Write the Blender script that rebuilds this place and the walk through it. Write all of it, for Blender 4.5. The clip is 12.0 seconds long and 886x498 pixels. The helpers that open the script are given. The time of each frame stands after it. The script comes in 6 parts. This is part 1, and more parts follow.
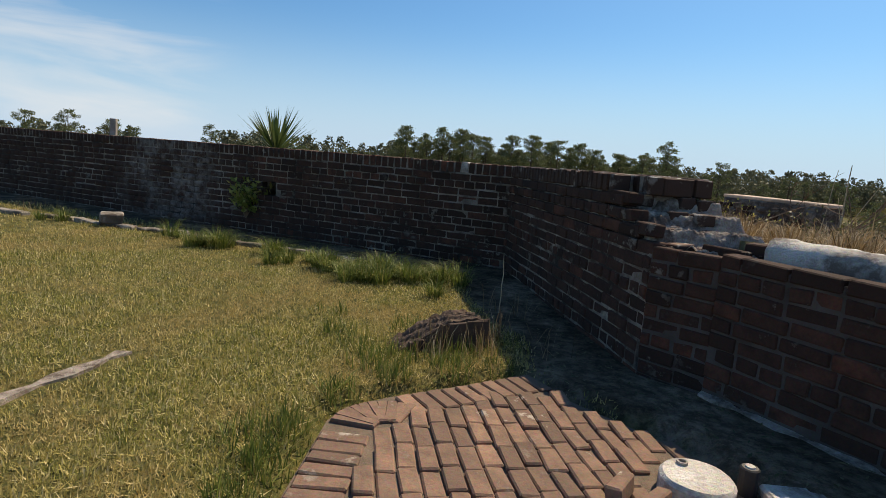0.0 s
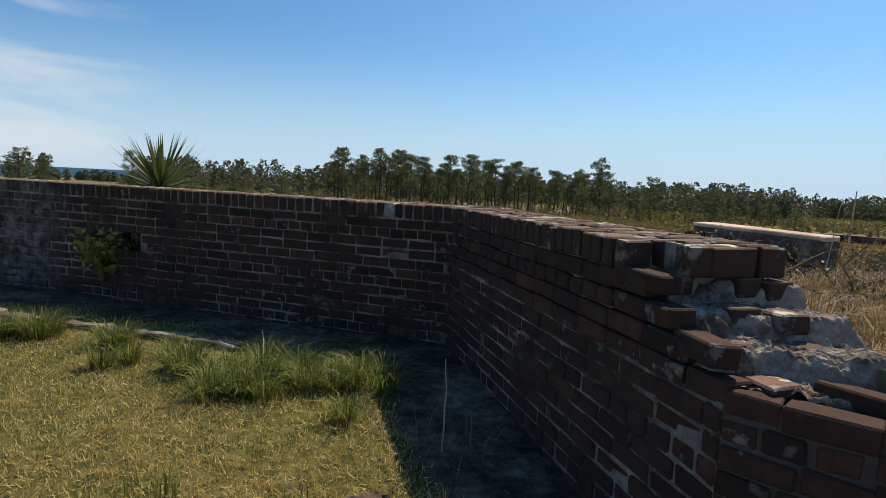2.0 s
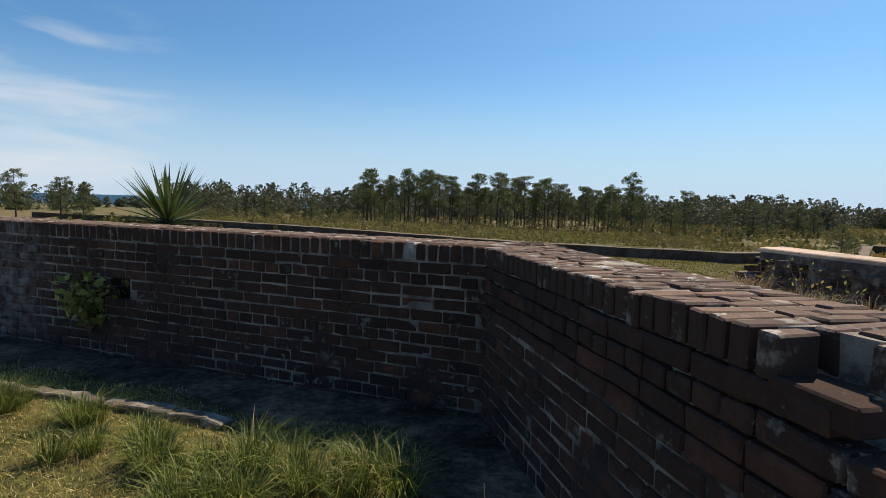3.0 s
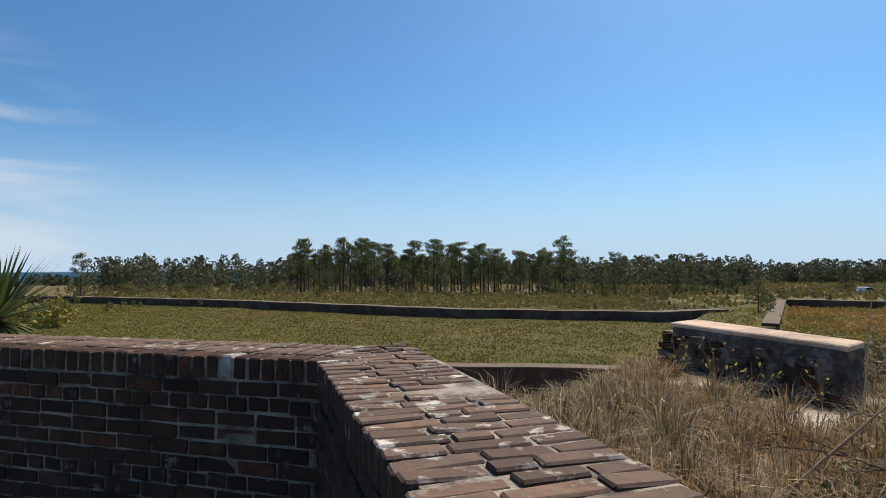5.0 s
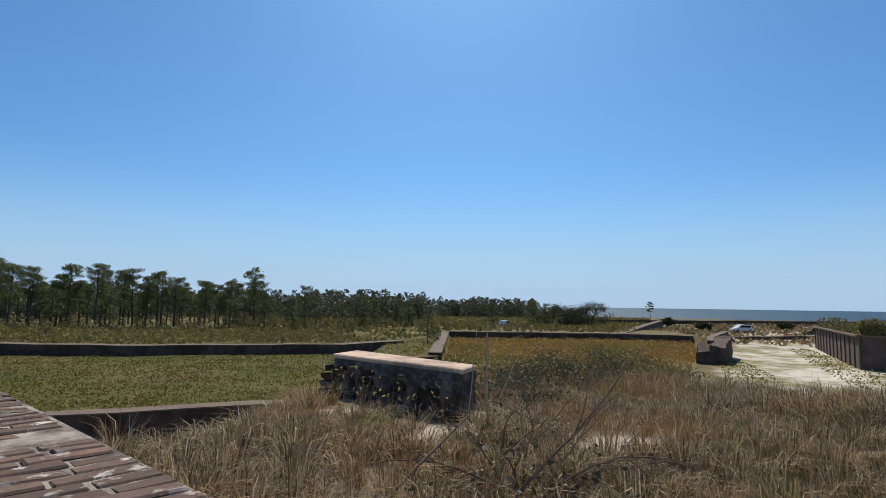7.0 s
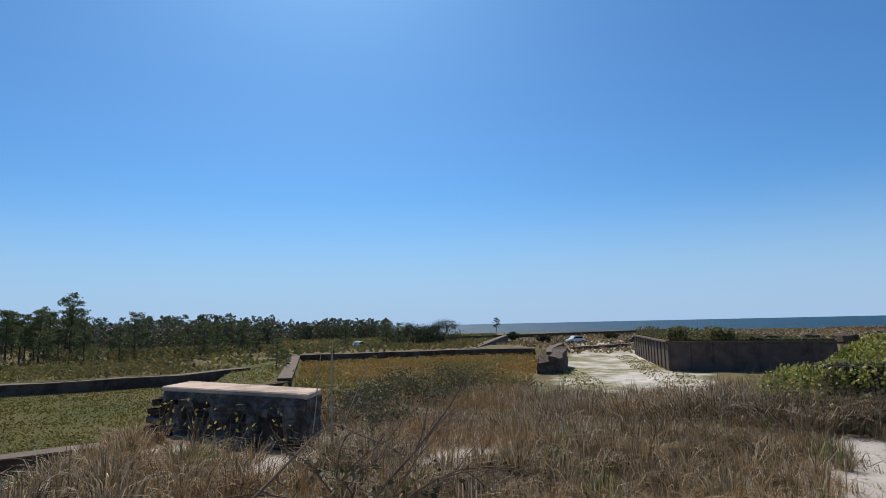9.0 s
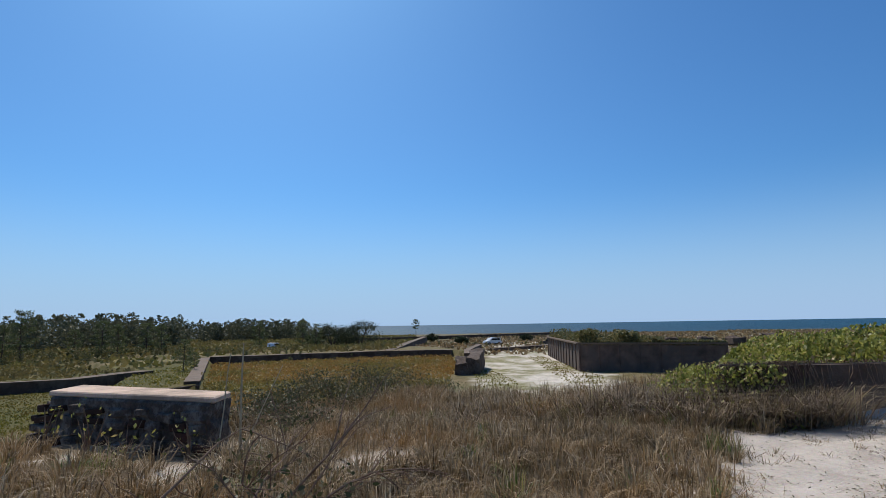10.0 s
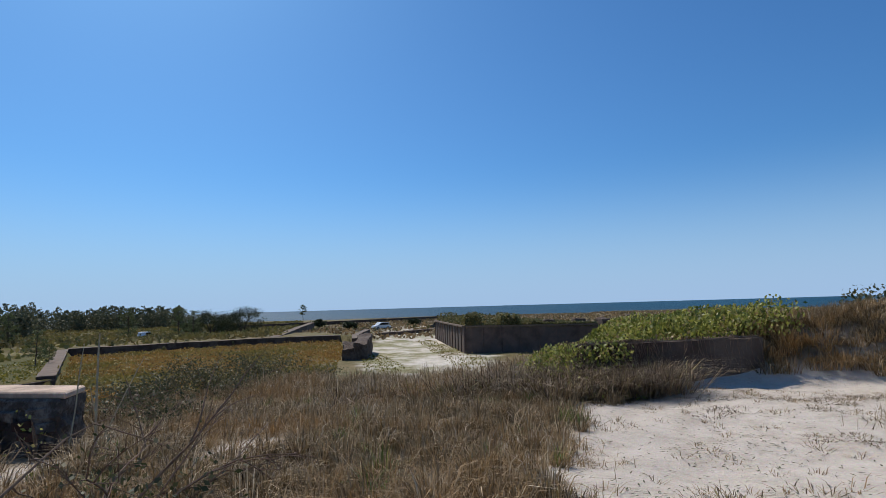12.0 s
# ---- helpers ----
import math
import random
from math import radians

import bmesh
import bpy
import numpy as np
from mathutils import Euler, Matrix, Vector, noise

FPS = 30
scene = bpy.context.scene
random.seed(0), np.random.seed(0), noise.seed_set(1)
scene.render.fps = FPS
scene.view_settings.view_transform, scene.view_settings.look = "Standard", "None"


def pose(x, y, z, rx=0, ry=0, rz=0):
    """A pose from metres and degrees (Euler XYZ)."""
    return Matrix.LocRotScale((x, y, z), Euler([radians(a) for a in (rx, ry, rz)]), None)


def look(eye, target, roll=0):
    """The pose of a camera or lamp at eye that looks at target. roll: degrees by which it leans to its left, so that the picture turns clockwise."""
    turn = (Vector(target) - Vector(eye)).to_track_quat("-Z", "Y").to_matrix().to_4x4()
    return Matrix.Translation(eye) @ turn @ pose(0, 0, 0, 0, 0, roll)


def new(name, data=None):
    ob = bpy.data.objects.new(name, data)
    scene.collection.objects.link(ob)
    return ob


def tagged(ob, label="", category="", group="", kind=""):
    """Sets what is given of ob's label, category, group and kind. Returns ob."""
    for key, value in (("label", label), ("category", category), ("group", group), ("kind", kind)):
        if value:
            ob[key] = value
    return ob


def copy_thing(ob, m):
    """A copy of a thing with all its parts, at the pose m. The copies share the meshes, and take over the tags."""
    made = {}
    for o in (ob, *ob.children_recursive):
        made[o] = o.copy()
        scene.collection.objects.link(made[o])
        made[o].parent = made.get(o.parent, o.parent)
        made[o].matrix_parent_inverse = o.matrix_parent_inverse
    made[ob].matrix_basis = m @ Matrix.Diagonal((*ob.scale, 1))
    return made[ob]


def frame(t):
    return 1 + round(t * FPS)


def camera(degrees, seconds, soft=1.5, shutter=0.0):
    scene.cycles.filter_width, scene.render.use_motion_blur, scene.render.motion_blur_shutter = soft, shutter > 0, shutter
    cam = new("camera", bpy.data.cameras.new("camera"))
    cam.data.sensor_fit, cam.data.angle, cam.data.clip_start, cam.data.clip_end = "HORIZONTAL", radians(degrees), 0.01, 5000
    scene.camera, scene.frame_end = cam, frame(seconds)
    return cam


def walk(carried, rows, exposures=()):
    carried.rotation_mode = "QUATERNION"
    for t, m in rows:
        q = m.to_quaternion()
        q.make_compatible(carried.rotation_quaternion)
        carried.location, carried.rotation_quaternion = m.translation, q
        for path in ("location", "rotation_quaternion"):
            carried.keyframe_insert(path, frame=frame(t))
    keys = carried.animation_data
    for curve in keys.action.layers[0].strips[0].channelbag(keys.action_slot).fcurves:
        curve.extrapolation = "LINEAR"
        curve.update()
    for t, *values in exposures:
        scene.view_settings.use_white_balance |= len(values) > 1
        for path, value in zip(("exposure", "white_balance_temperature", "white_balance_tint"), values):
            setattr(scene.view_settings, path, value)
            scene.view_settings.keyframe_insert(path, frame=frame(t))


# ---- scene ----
# ---------------------------------------------------------------- camera
cam = camera(76.2, 12.0, soft=0.3)
PATH = [
    (0, (0.416, 0.847, 1.587), (0.309, 2.821, 1.284), 4.45),
    (0.5, (0.499, 1.333, 1.714), (0.454, 3.313, 1.434), 4.12),
    (1, (0.489, 1.701, 1.720), (0.562, 3.686, 1.481), 3.53),
    (1.5, (0.455, 2.137, 1.765), (0.559, 4.120, 1.525), 3.25),
    (2, (0.489, 2.506, 1.775), (0.581, 4.492, 1.552), 2.90),
    (2.5, (0.452, 2.923, 1.804), (0.482, 4.915, 1.622), 2.18),
    (2.7, (0.464, 3.094, 1.838), (0.465, 5.086, 1.661), 2.02),
    (4.3, (0.896, 4.111, 2.040), (0.887, 6.111, 2.039), 0.34),
    (4.5, (0.975, 4.146, 2.054), (1.009, 6.146, 2.080), -0.06),
    (5, (1.112, 4.105, 2.068), (1.309, 6.094, 2.142), -0.21),
    (5.5, (1.219, 4.042, 2.066), (1.678, 5.985, 2.191), 0.07),
    (6, (1.283, 4.010, 2.058), (2.026, 5.858, 2.230), 0.12),
    (6.5, (1.311, 3.924, 2.054), (2.314, 5.645, 2.240), 0.56),
    (7, (1.351, 3.914, 2.070), (2.519, 5.527, 2.266), 0.80),
    (7.2, (1.358, 3.922, 2.066), (2.564, 5.507, 2.252), 0.72),
    (9, (1.412, 3.864, 2.068), (2.948, 5.117, 2.332), -1.29),
    (9.5, (1.428, 3.881, 2.062), (3.060, 5.010, 2.309), -0.70),
    (10, (1.444, 3.878, 2.060), (3.141, 4.904, 2.324), -0.95),
    (10.5, (1.426, 3.842, 2.057), (3.180, 4.772, 2.305), -1.05),
    (11, (1.406, 3.782, 2.064), (3.198, 4.640, 2.289), -1.20),
    (11.5, (1.403, 3.741, 2.067), (3.226, 4.537, 2.279), -1.00),
    (12, (1.389, 3.696, 2.069), (3.258, 4.377, 2.271), -1.62),
]
walk(cam, [(t, look(eye, target, roll)) for t, eye, target, roll in PATH],
     exposures=[(0.0, 0.19, 7900, 10), (2.5, 0.17, 7700, 10), (5.0, 0.12, 7400, 10), (7.0, -0.08, 6900, 10), (9.0, -0.16, 6450, 10), (12.0, -0.22, 6350, 10)])

# ---------------------------------------------------------------- light
SUN_AZ, SUN_EL = radians(38), radians(50)          # clockwise from +y, above the horizon
world = bpy.data.worlds.new("sky")
scene.world = world
world.use_nodes = True
wn, wl = world.node_tree.nodes, world.node_tree.links
wn.clear()
sky = wn.new("ShaderNodeTexSky")
sky.sky_type = 'NISHITA'
sky.sun_disc = False
sky.sun_elevation, sky.sun_rotation = SUN_EL, SUN_AZ
sky.air_density, sky.dust_density, sky.ozone_density = 1.0, 0.8, 3.0
sky.altitude = 0
# thin cirrus low in the sky beyond the garden wall
wco = wn.new("ShaderNodeTexCoord")
wmap = wn.new("ShaderNodeMapping")
wmap.inputs["Scale"].default_value = (2.0, 2.0, 10.0)
wmap.inputs["Rotation"].default_value = (radians(4), radians(3), 0)
wnoise = wn.new("ShaderNodeTexNoise")
wnoise.inputs["Scale"].default_value, wnoise.inputs["Detail"].default_value = 1.6, 7.0
wnoise.inputs["Distortion"].default_value = 0.5
wramp = wn.new("ShaderNodeValToRGB")
wramp.color_ramp.elements[0].position, wramp.color_ramp.elements[1].position = 0.44, 0.84
wdot = wn.new("ShaderNodeVectorMath")
wdot.operation = 'DOT_PRODUCT'
wdot.inputs[1].default_value = Vector((-0.60, 0.79, 0.11)).normalized()
wrange = wn.new("ShaderNodeMapRange")
wrange.interpolation_type = 'SMOOTHSTEP'
wrange.inputs["From Min"].default_value, wrange.inputs["From Max"].default_value = 0.966, 0.997
wmul = wn.new("ShaderNodeMath")
wmul.operation = 'MULTIPLY'
wmix = wn.new("ShaderNodeMixRGB")
wmix.inputs["Color2"].default_value = (7.0, 7.6, 8.7, 1)
wtint = wn.new("ShaderNodeMixRGB")
wtint.blend_type = 'MULTIPLY'
wtint.inputs["Fac"].default_value = 1.0
wtint.inputs["Color2"].default_value = (0.455, 0.86, 1.21, 1)
wbg = wn.new("ShaderNodeBackground")
wbg.inputs["Strength"].default_value = 0.098
wout = wn.new("ShaderNodeOutputWorld")
wl.new(wco.outputs["Generated"], wmap.inputs["Vector"])
wl.new(wmap.outputs["Vector"], wnoise.inputs["Vector"])
wl.new(wnoise.outputs["Fac"], wramp.inputs["Fac"])
wl.new(wco.outputs["Generated"], wdot.inputs[0])
wl.new(wdot.outputs["Value"], wrange.inputs["Value"])
wl.new(wramp.outputs["Color"], wmul.inputs[0])
wl.new(wrange.outputs["Result"], wmul.inputs[1])
wl.new(sky.outputs["Color"], wtint.inputs["Color1"])
# pale sea haze along the horizon
wsep = wn.new("ShaderNodeSeparateXYZ")
whaze = wn.new("ShaderNodeMapRange")
whaze.interpolation_type = 'SMOOTHERSTEP'
whaze.inputs["From Min"].default_value, whaze.inputs["From Max"].default_value = -0.04, 0.27
whaze.inputs["To Min"].default_value, whaze.inputs["To Max"].default_value = 0.92, 0.0
whz = wn.new("ShaderNodeMixRGB")
whz.inputs["Color2"].default_value = (4.5, 6.4, 9.2, 1)
wl.new(wco.outputs["Generated"], wsep.inputs["Vector"])
wl.new(wsep.outputs["Z"], whaze.inputs["Value"])
wl.new(whaze.outputs["Result"], whz.inputs["Fac"])
wl.new(wtint.outputs["Color"], whz.inputs["Color1"])
wl.new(whz.outputs["Color"], wmix.inputs["Color1"])
wl.new(wmul.outputs["Value"], wmix.inputs["Fac"])
wl.new(wmix.outputs["Color"], wbg.inputs["Color"])
wl.new(wbg.outputs["Background"], wout.inputs["Surface"])

sun = new("sun", bpy.data.lights.new("sun", 'SUN'))
sun.data.energy, sun.data.angle, sun.data.color = 4.7, radians(0.53), (1.0, 0.92, 0.80)
sun_dir = Vector((math.sin(SUN_AZ) * math.cos(SUN_EL), math.cos(SUN_AZ) * math.cos(SUN_EL), math.sin(SUN_EL)))
sun.matrix_world = look(sun_dir * 60, (0, 0, 0))


# ---------------------------------------------------------------- materials
def ramp(nt, stops):
    node = nt.nodes.new("ShaderNodeValToRGB")
    els = node.color_ramp.elements
    while len(els) < len(stops):
        els.new(0.5)
    for el, (pos, col) in zip(els, stops):
        el.position, el.color = pos, (*col, 1)
    return node


def noise_node(nt, scale, detail=6.0, rough=0.6, vec=None):
    node = nt.nodes.new("ShaderNodeTexNoise")
    node.inputs["Scale"].default_value, node.inputs["Detail"].default_value = scale, detail
    node.inputs["Roughness"].default_value = rough
    if vec is not None:
        nt.links.new(vec, node.inputs["Vector"])
    return node


def mix(nt, fac, a, b, blend='MIX'):
    node = nt.nodes.new("ShaderNodeMixRGB")
    node.blend_type = blend
    for sock, val in (("Fac", fac), ("Color1", a), ("Color2", b)):
        if isinstance(val, (int, float)):
            node.inputs[sock].default_value = val
        elif isinstance(val, tuple):
            node.inputs[sock].default_value = (*val, 1)
        else:
            nt.links.new(val, node.inputs[sock])
    return node.outputs["Color"]


def start(name, rough=0.9, spec=0.3):
    m = bpy.data.materials.new(name)
    m.use_nodes = True
    nt = m.node_tree
    b = nt.nodes["Principled BSDF"]
    b.inputs["Roughness"].default_value = rough
    b.inputs["Specular IOR Level"].default_value = spec
    geo = nt.nodes.new("ShaderNodeNewGeometry")
    return m, nt, b, geo


def bump(nt, b, height, strength, dist):
    node = nt.nodes.new("ShaderNodeBump")
    node.inputs["Strength"].default_value, node.inputs["Distance"].default_value = strength, dist
    nt.links.new(height, node.inputs["Height"])
    nt.links.new(node.outputs["Normal"], b.inputs["Normal"])


def thresh(nt, val, lo, hi):
    node = nt.nodes.new("ShaderNodeMapRange")
    node.inputs["From Min"].default_value, node.inputs["From Max"].default_value = lo, hi
    nt.links.new(val, node.inputs["Value"])
    return node.outputs["Result"]


def brick_mat(name, dark, mid, red, lichen=0.5, lich_col=(0.42, 0.41, 0.38), white=None, cover=0.0, side=None):
    m, nt, b, geo = start(name, 0.93, 0.2)
    pos = geo.outputs["Position"]
    info = nt.nodes.new("ShaderNodeObjectInfo")
    r1 = ramp(nt, [(0.0, dark), (0.45, mid), (0.8, mid), (1.0, red)])
    nt.links.new(info.outputs["Random"], r1.inputs["Fac"])
    n1 = noise_node(nt, 9.0, 8, 0.65, pos)
    n2 = noise_node(nt, 70.0, 5, 0.7, pos)
    n3 = noise_node(nt, 2.1, 4, 0.6, pos)
    col = mix(nt, thresh(nt, n1.outputs["Fac"], 0.35, 0.7), r1.outputs["Color"], dark)
    col = mix(nt, 0.55, col, mix(nt, 1.0, col, n2.outputs["Color"], 'OVERLAY'))
    spots = mix(nt, 1.0, thresh(nt, n1.outputs["Fac"], 0.60 - cover, 0.66 - cover), thresh(nt, n3.outputs["Fac"], 0.44 - cover, 0.62 - cover), 'MULTIPLY')
    fac = mix(nt, 1.0, spots, (lichen, lichen, lichen), 'MULTIPLY')
    col = mix(nt, fac, col, lich_col)
    if white:
        dist_ = nt.nodes.new("ShaderNodeVectorMath")
        dist_.operation = 'DISTANCE'
        dist_.inputs[1].default_value = white
        nt.links.new(pos, dist_.inputs[0])
        wash = mix(nt, 1.0, thresh(nt, dist_.outputs["Value"], 1.25, 0.7), thresh(nt, n3.outputs["Fac"], 0.38, 0.56), 'MULTIPLY')
        wash = mix(nt, 1.0, wash, thresh(nt, n1.outputs["Fac"], 0.40, 0.60), 'MULTIPLY')
        col = mix(nt, mix(nt, 1.0, wash, (0.7, 0.7, 0.7), 'MULTIPLY'), col, (0.24, 0.215, 0.195))
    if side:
        # shade put into the colour: faces not turned upward go dark
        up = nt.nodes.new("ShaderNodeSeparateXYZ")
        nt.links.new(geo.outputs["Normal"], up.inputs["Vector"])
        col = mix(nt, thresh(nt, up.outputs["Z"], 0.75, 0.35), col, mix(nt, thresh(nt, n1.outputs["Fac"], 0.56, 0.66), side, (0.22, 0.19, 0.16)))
    nt.links.new(col, b.inputs["Base Color"])
    bump(nt, b, mix(nt, 0.5, n1.outputs["Color"], n2.outputs["Color"]), 0.7, 0.012)
    return m


def plain_mat(name, c1, c2, scale=6.0, fine=60.0, rough=0.9, strength=0.5, dist=0.01, stain=None, spec=0.3):
    m, nt, b, geo = start(name, rough, spec)
    pos = geo.outputs["Position"]
    n1 = noise_node(nt, scale, 7, 0.62, pos)
    n2 = noise_node(nt, fine, 5, 0.7, pos)
    col = mix(nt, thresh(nt, n1.outputs["Fac"], 0.3, 0.7), c1, c2)
    col = mix(nt, 0.5, col, mix(nt, 1.0, col, n2.outputs["Color"], 'OVERLAY'))
    if stain:
        n3 = noise_node(nt, scale * 0.45, 6, 0.7, pos)
        col = mix(nt, thresh(nt, n3.outputs["Fac"], 0.46, 0.60), col, stain)
    nt.links.new(col, b.inputs["Base Color"])
    bump(nt, b, mix(nt, 0.5, n1.outputs["Color"], n2.outputs["Color"]), strength, dist)
    return m


def leaf_mat(name, cols, rough=0.6, trans=0.25, patch=None):
    """Blades and leaves: colour by piece, with broader patches over the ground."""
    m, nt, b, geo = start(name, rough, 0.25)
    r1 = ramp(nt, cols)
    nt.links.new(geo.outputs["Random Per Island"], r1.inputs["Fac"])
    col = r1.outputs["Color"]
    if patch:
        scale, other, lo, hi = patch
        n = noise_node(nt, scale, 4, 0.6, geo.outputs["Position"])
        col = mix(nt, thresh(nt, n.outputs["Fac"], lo, hi), col, mix(nt, 0.7, col, other))
    nt.links.new(col, b.inputs["Base Color"])
    tr = nt.nodes.new("ShaderNodeBsdfTranslucent")
    nt.links.new(col, tr.inputs["Color"])
    mx = nt.nodes.new("ShaderNodeMixShader")
    mx.inputs["Fac"].default_value = trans
    nt.links.new(b.outputs["BSDF"], mx.inputs[1])
    nt.links.new(tr.outputs["BSDF"], mx.inputs[2])
    nt.links.new(mx.outputs["Shader"], nt.nodes["Material Output"].inputs["Surface"])
    return m


# one brick in two tones: shaded for wall faces, sunlit for wall tops
M_BRICK = brick_mat("old_brick_in_shade", (0.036, 0.022, 0.017), (0.082, 0.042, 0.030), (0.15, 0.06, 0.038), 0.75, (0.27, 0.245, 0.21), white=(-4.1, 8.9, 1.12))
M_BRICK_TOP = brick_mat("weathered_brick_in_sun", (0.105, 0.071, 0.056), (0.195, 0.13, 0.10), (0.26, 0.158, 0.115), 1.0, (0.62, 0.57, 0.50), cover=0.04, side=(0.06, 0.036, 0.027))
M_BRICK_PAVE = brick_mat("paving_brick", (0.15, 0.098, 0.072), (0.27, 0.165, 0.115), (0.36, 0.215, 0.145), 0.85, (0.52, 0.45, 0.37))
M_MORTAR = plain_mat("lime_mortar", (0.37, 0.325, 0.275), (0.10, 0.08, 0.066), 5.1, 80, 0.95, 0.9, 0.02, (0.04, 0.031, 0.026))
M_MORTAR_DARK = plain_mat("dark_mortar", (0.11, 0.095, 0.085), (0.055, 0.045, 0.04), 5, 80, 0.95, 0.8, 0.02)
M_RUBBLE = plain_mat("crumbling_masonry", (0.46, 0.395, 0.33), (0.24, 0.185, 0.15), 18, 90, 0.95, 1.0, 0.025, (0.13, 0.092, 0.072))
M_BED = plain_mat("paving_bed", (0.20, 0.145, 0.105), (0.12, 0.088, 0.064), 9, 80, 0.95, 0.8, 0.02)
M_MORTAR_TOP = plain_mat("weathered_bed_mortar", (0.50, 0.44, 0.37), (0.26, 0.215, 0.175), 11, 80, 0.95, 1.0, 0.025, (0.12, 0.092, 0.075))
M_COPING = plain_mat("pale_mortar", (0.72, 0.67, 0.60), (0.48, 0.43, 0.375), 6, 60, 0.95, 0.9, 0.03, (0.16, 0.13, 0.11))
M_CONCRETE = plain_mat("weathered_concrete", (0.40, 0.36, 0.31), (0.27, 0.235, 0.20), 4, 70, 0.92, 0.5, 0.012, (0.2, 0.17, 0.145))
M_SLAB = plain_mat("tan_concrete_slab", (0.66, 0.49, 0.37), (0.54, 0.39, 0.29), 3, 60, 0.9, 0.4, 0.01, (0.32, 0.24, 0.18))
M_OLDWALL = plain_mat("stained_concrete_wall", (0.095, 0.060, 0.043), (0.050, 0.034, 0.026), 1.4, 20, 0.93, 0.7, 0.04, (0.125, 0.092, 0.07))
M_LIME = plain_mat("limy_rubble", (0.05, 0.038, 0.031), (0.12, 0.092, 0.074), 14, 60, 0.95, 1.0, 0.03, (0.22, 0.19, 0.16))
M_CURB = plain_mat("worn_curb_stone", (0.17, 0.135, 0.105), (0.085, 0.067, 0.053), 8, 60, 0.93, 0.8, 0.02, (0.36, 0.32, 0.27))
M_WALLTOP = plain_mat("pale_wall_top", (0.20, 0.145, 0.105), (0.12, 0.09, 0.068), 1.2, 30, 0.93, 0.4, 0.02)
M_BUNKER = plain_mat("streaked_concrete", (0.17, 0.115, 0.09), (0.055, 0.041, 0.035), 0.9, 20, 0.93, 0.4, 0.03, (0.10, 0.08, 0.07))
M_WOOD = plain_mat("weathered_timber", (0.13, 0.085, 0.06), (0.06, 0.042, 0.034), 9, 90, 0.92, 0.8, 0.02)
M_BARK = plain_mat("pine_bark", (0.10, 0.075, 0.058), (0.055, 0.042, 0.035), 6, 40, 0.95, 0.8, 0.03)
M_TWIG = plain_mat("dry_twig", (0.25, 0.165, 0.11), (0.12, 0.078, 0.052), 15, 90, 0.9, 0.4, 0.005)
M_STALK = plain_mat("pale_stalk", (0.50, 0.42, 0.28), (0.34, 0.27, 0.17), 15, 90, 0.9, 0.3, 0.004)
M_BLACK = plain_mat("black_plastic", (0.02, 0.02, 0.022), (0.035, 0.034, 0.034), 8, 60, 0.55, 0.2, 0.004)
M_WHITE = plain_mat("white_car_paint", (0.72, 0.73, 0.74), (0.68, 0.69, 0.70), 1, 10, 0.3, 0.02, 0.002, None, 0.5)
M_DARKPAINT = plain_mat("dark_car_paint", (0.03, 0.03, 0.034), (0.04, 0.04, 0.045), 1, 10, 0.3, 0.02, 0.002, None, 0.5)
M_GLASS = plain_mat("dark_car_glass", (0.015, 0.018, 0.02), (0.02, 0.024, 0.027), 1, 10, 0.1, 0.02, 0.002, None, 0.5)
M_TYRE = plain_mat("tyre_rubber", (0.02, 0.02, 0.02), (0.03, 0.03, 0.03), 4, 40, 0.85, 0.2, 0.004)

M_LAWN = leaf_mat("lawn_blade", [(0.0, (0.11, 0.13, 0.028)), (0.35, (0.29, 0.275, 0.065)), (0.7, (0.52, 0.43, 0.14)), (1.0, (0.80, 0.67, 0.38))], 0.6, 0.3, (1.3, (0.54, 0.39, 0.17), 0.47, 0.62))
M_TUFT = leaf_mat("green_tuft", [(0.0, (0.05, 0.08, 0.018)), (0.4, (0.12, 0.16, 0.035)), (0.8, (0.19, 0.22, 0.05)), (1.0, (0.34, 0.29, 0.11))], 0.5, 0.3)
M_DRY = leaf_mat("dry_grass", [(0.0, (0.05, 0.036, 0.02)), (0.3, (0.235, 0.165, 0.09)), (0.65, (0.39, 0.285, 0.165)), (0.85, (0.16, 0.12, 0.048)), (1.0, (0.72, 0.59, 0.42))], 0.7, 0.25, (0.7, (0.32, 0.185, 0.07), 0.46, 0.66))
M_FIELD = leaf_mat("field_grass", [(0.0, (0.13, 0.12, 0.022)), (0.6, (0.215, 0.19, 0.034)), (1.0, (0.29, 0.24, 0.05))], 0.9, 0.2, (0.12, (0.25, 0.16, 0.055), 0.46, 0.62))
M_HEATH = leaf_mat("heath_grass", [(0.0, (0.14, 0.13, 0.035)), (0.5, (0.23, 0.205, 0.06)), (1.0, (0.33, 0.26, 0.10))], 0.9, 0.2, (0.05, (0.20, 0.15, 0.06), 0.42, 0.58))
M_ORANGE = leaf_mat("rusty_grass", [(0.0, (0.26, 0.14, 0.04)), (0.6, (0.44, 0.25, 0.07)), (1.0, (0.34, 0.28, 0.08))], 0.8, 0.25, (0.1, (0.20, 0.19, 0.05), 0.5, 0.62))
M_BRAMBLE = leaf_mat("bramble", [(0.0, (0.06, 0.042, 0.026)), (0.4, (0.19, 0.135, 0.085)), (0.75, (0.36, 0.27, 0.18)), (1.0, (0.27, 0.23, 0.08))], 0.8, 0.1, (0.9, (0.14, 0.105, 0.08), 0.48, 0.62))
M_VINE = leaf_mat("vine_leaf", [(0.0, (0.10, 0.12, 0.025)), (0.5, (0.27, 0.28, 0.055)), (0.8, (0.46, 0.44, 0.12)), (1.0, (0.36, 0.25, 0.12))], 0.5, 0.35)
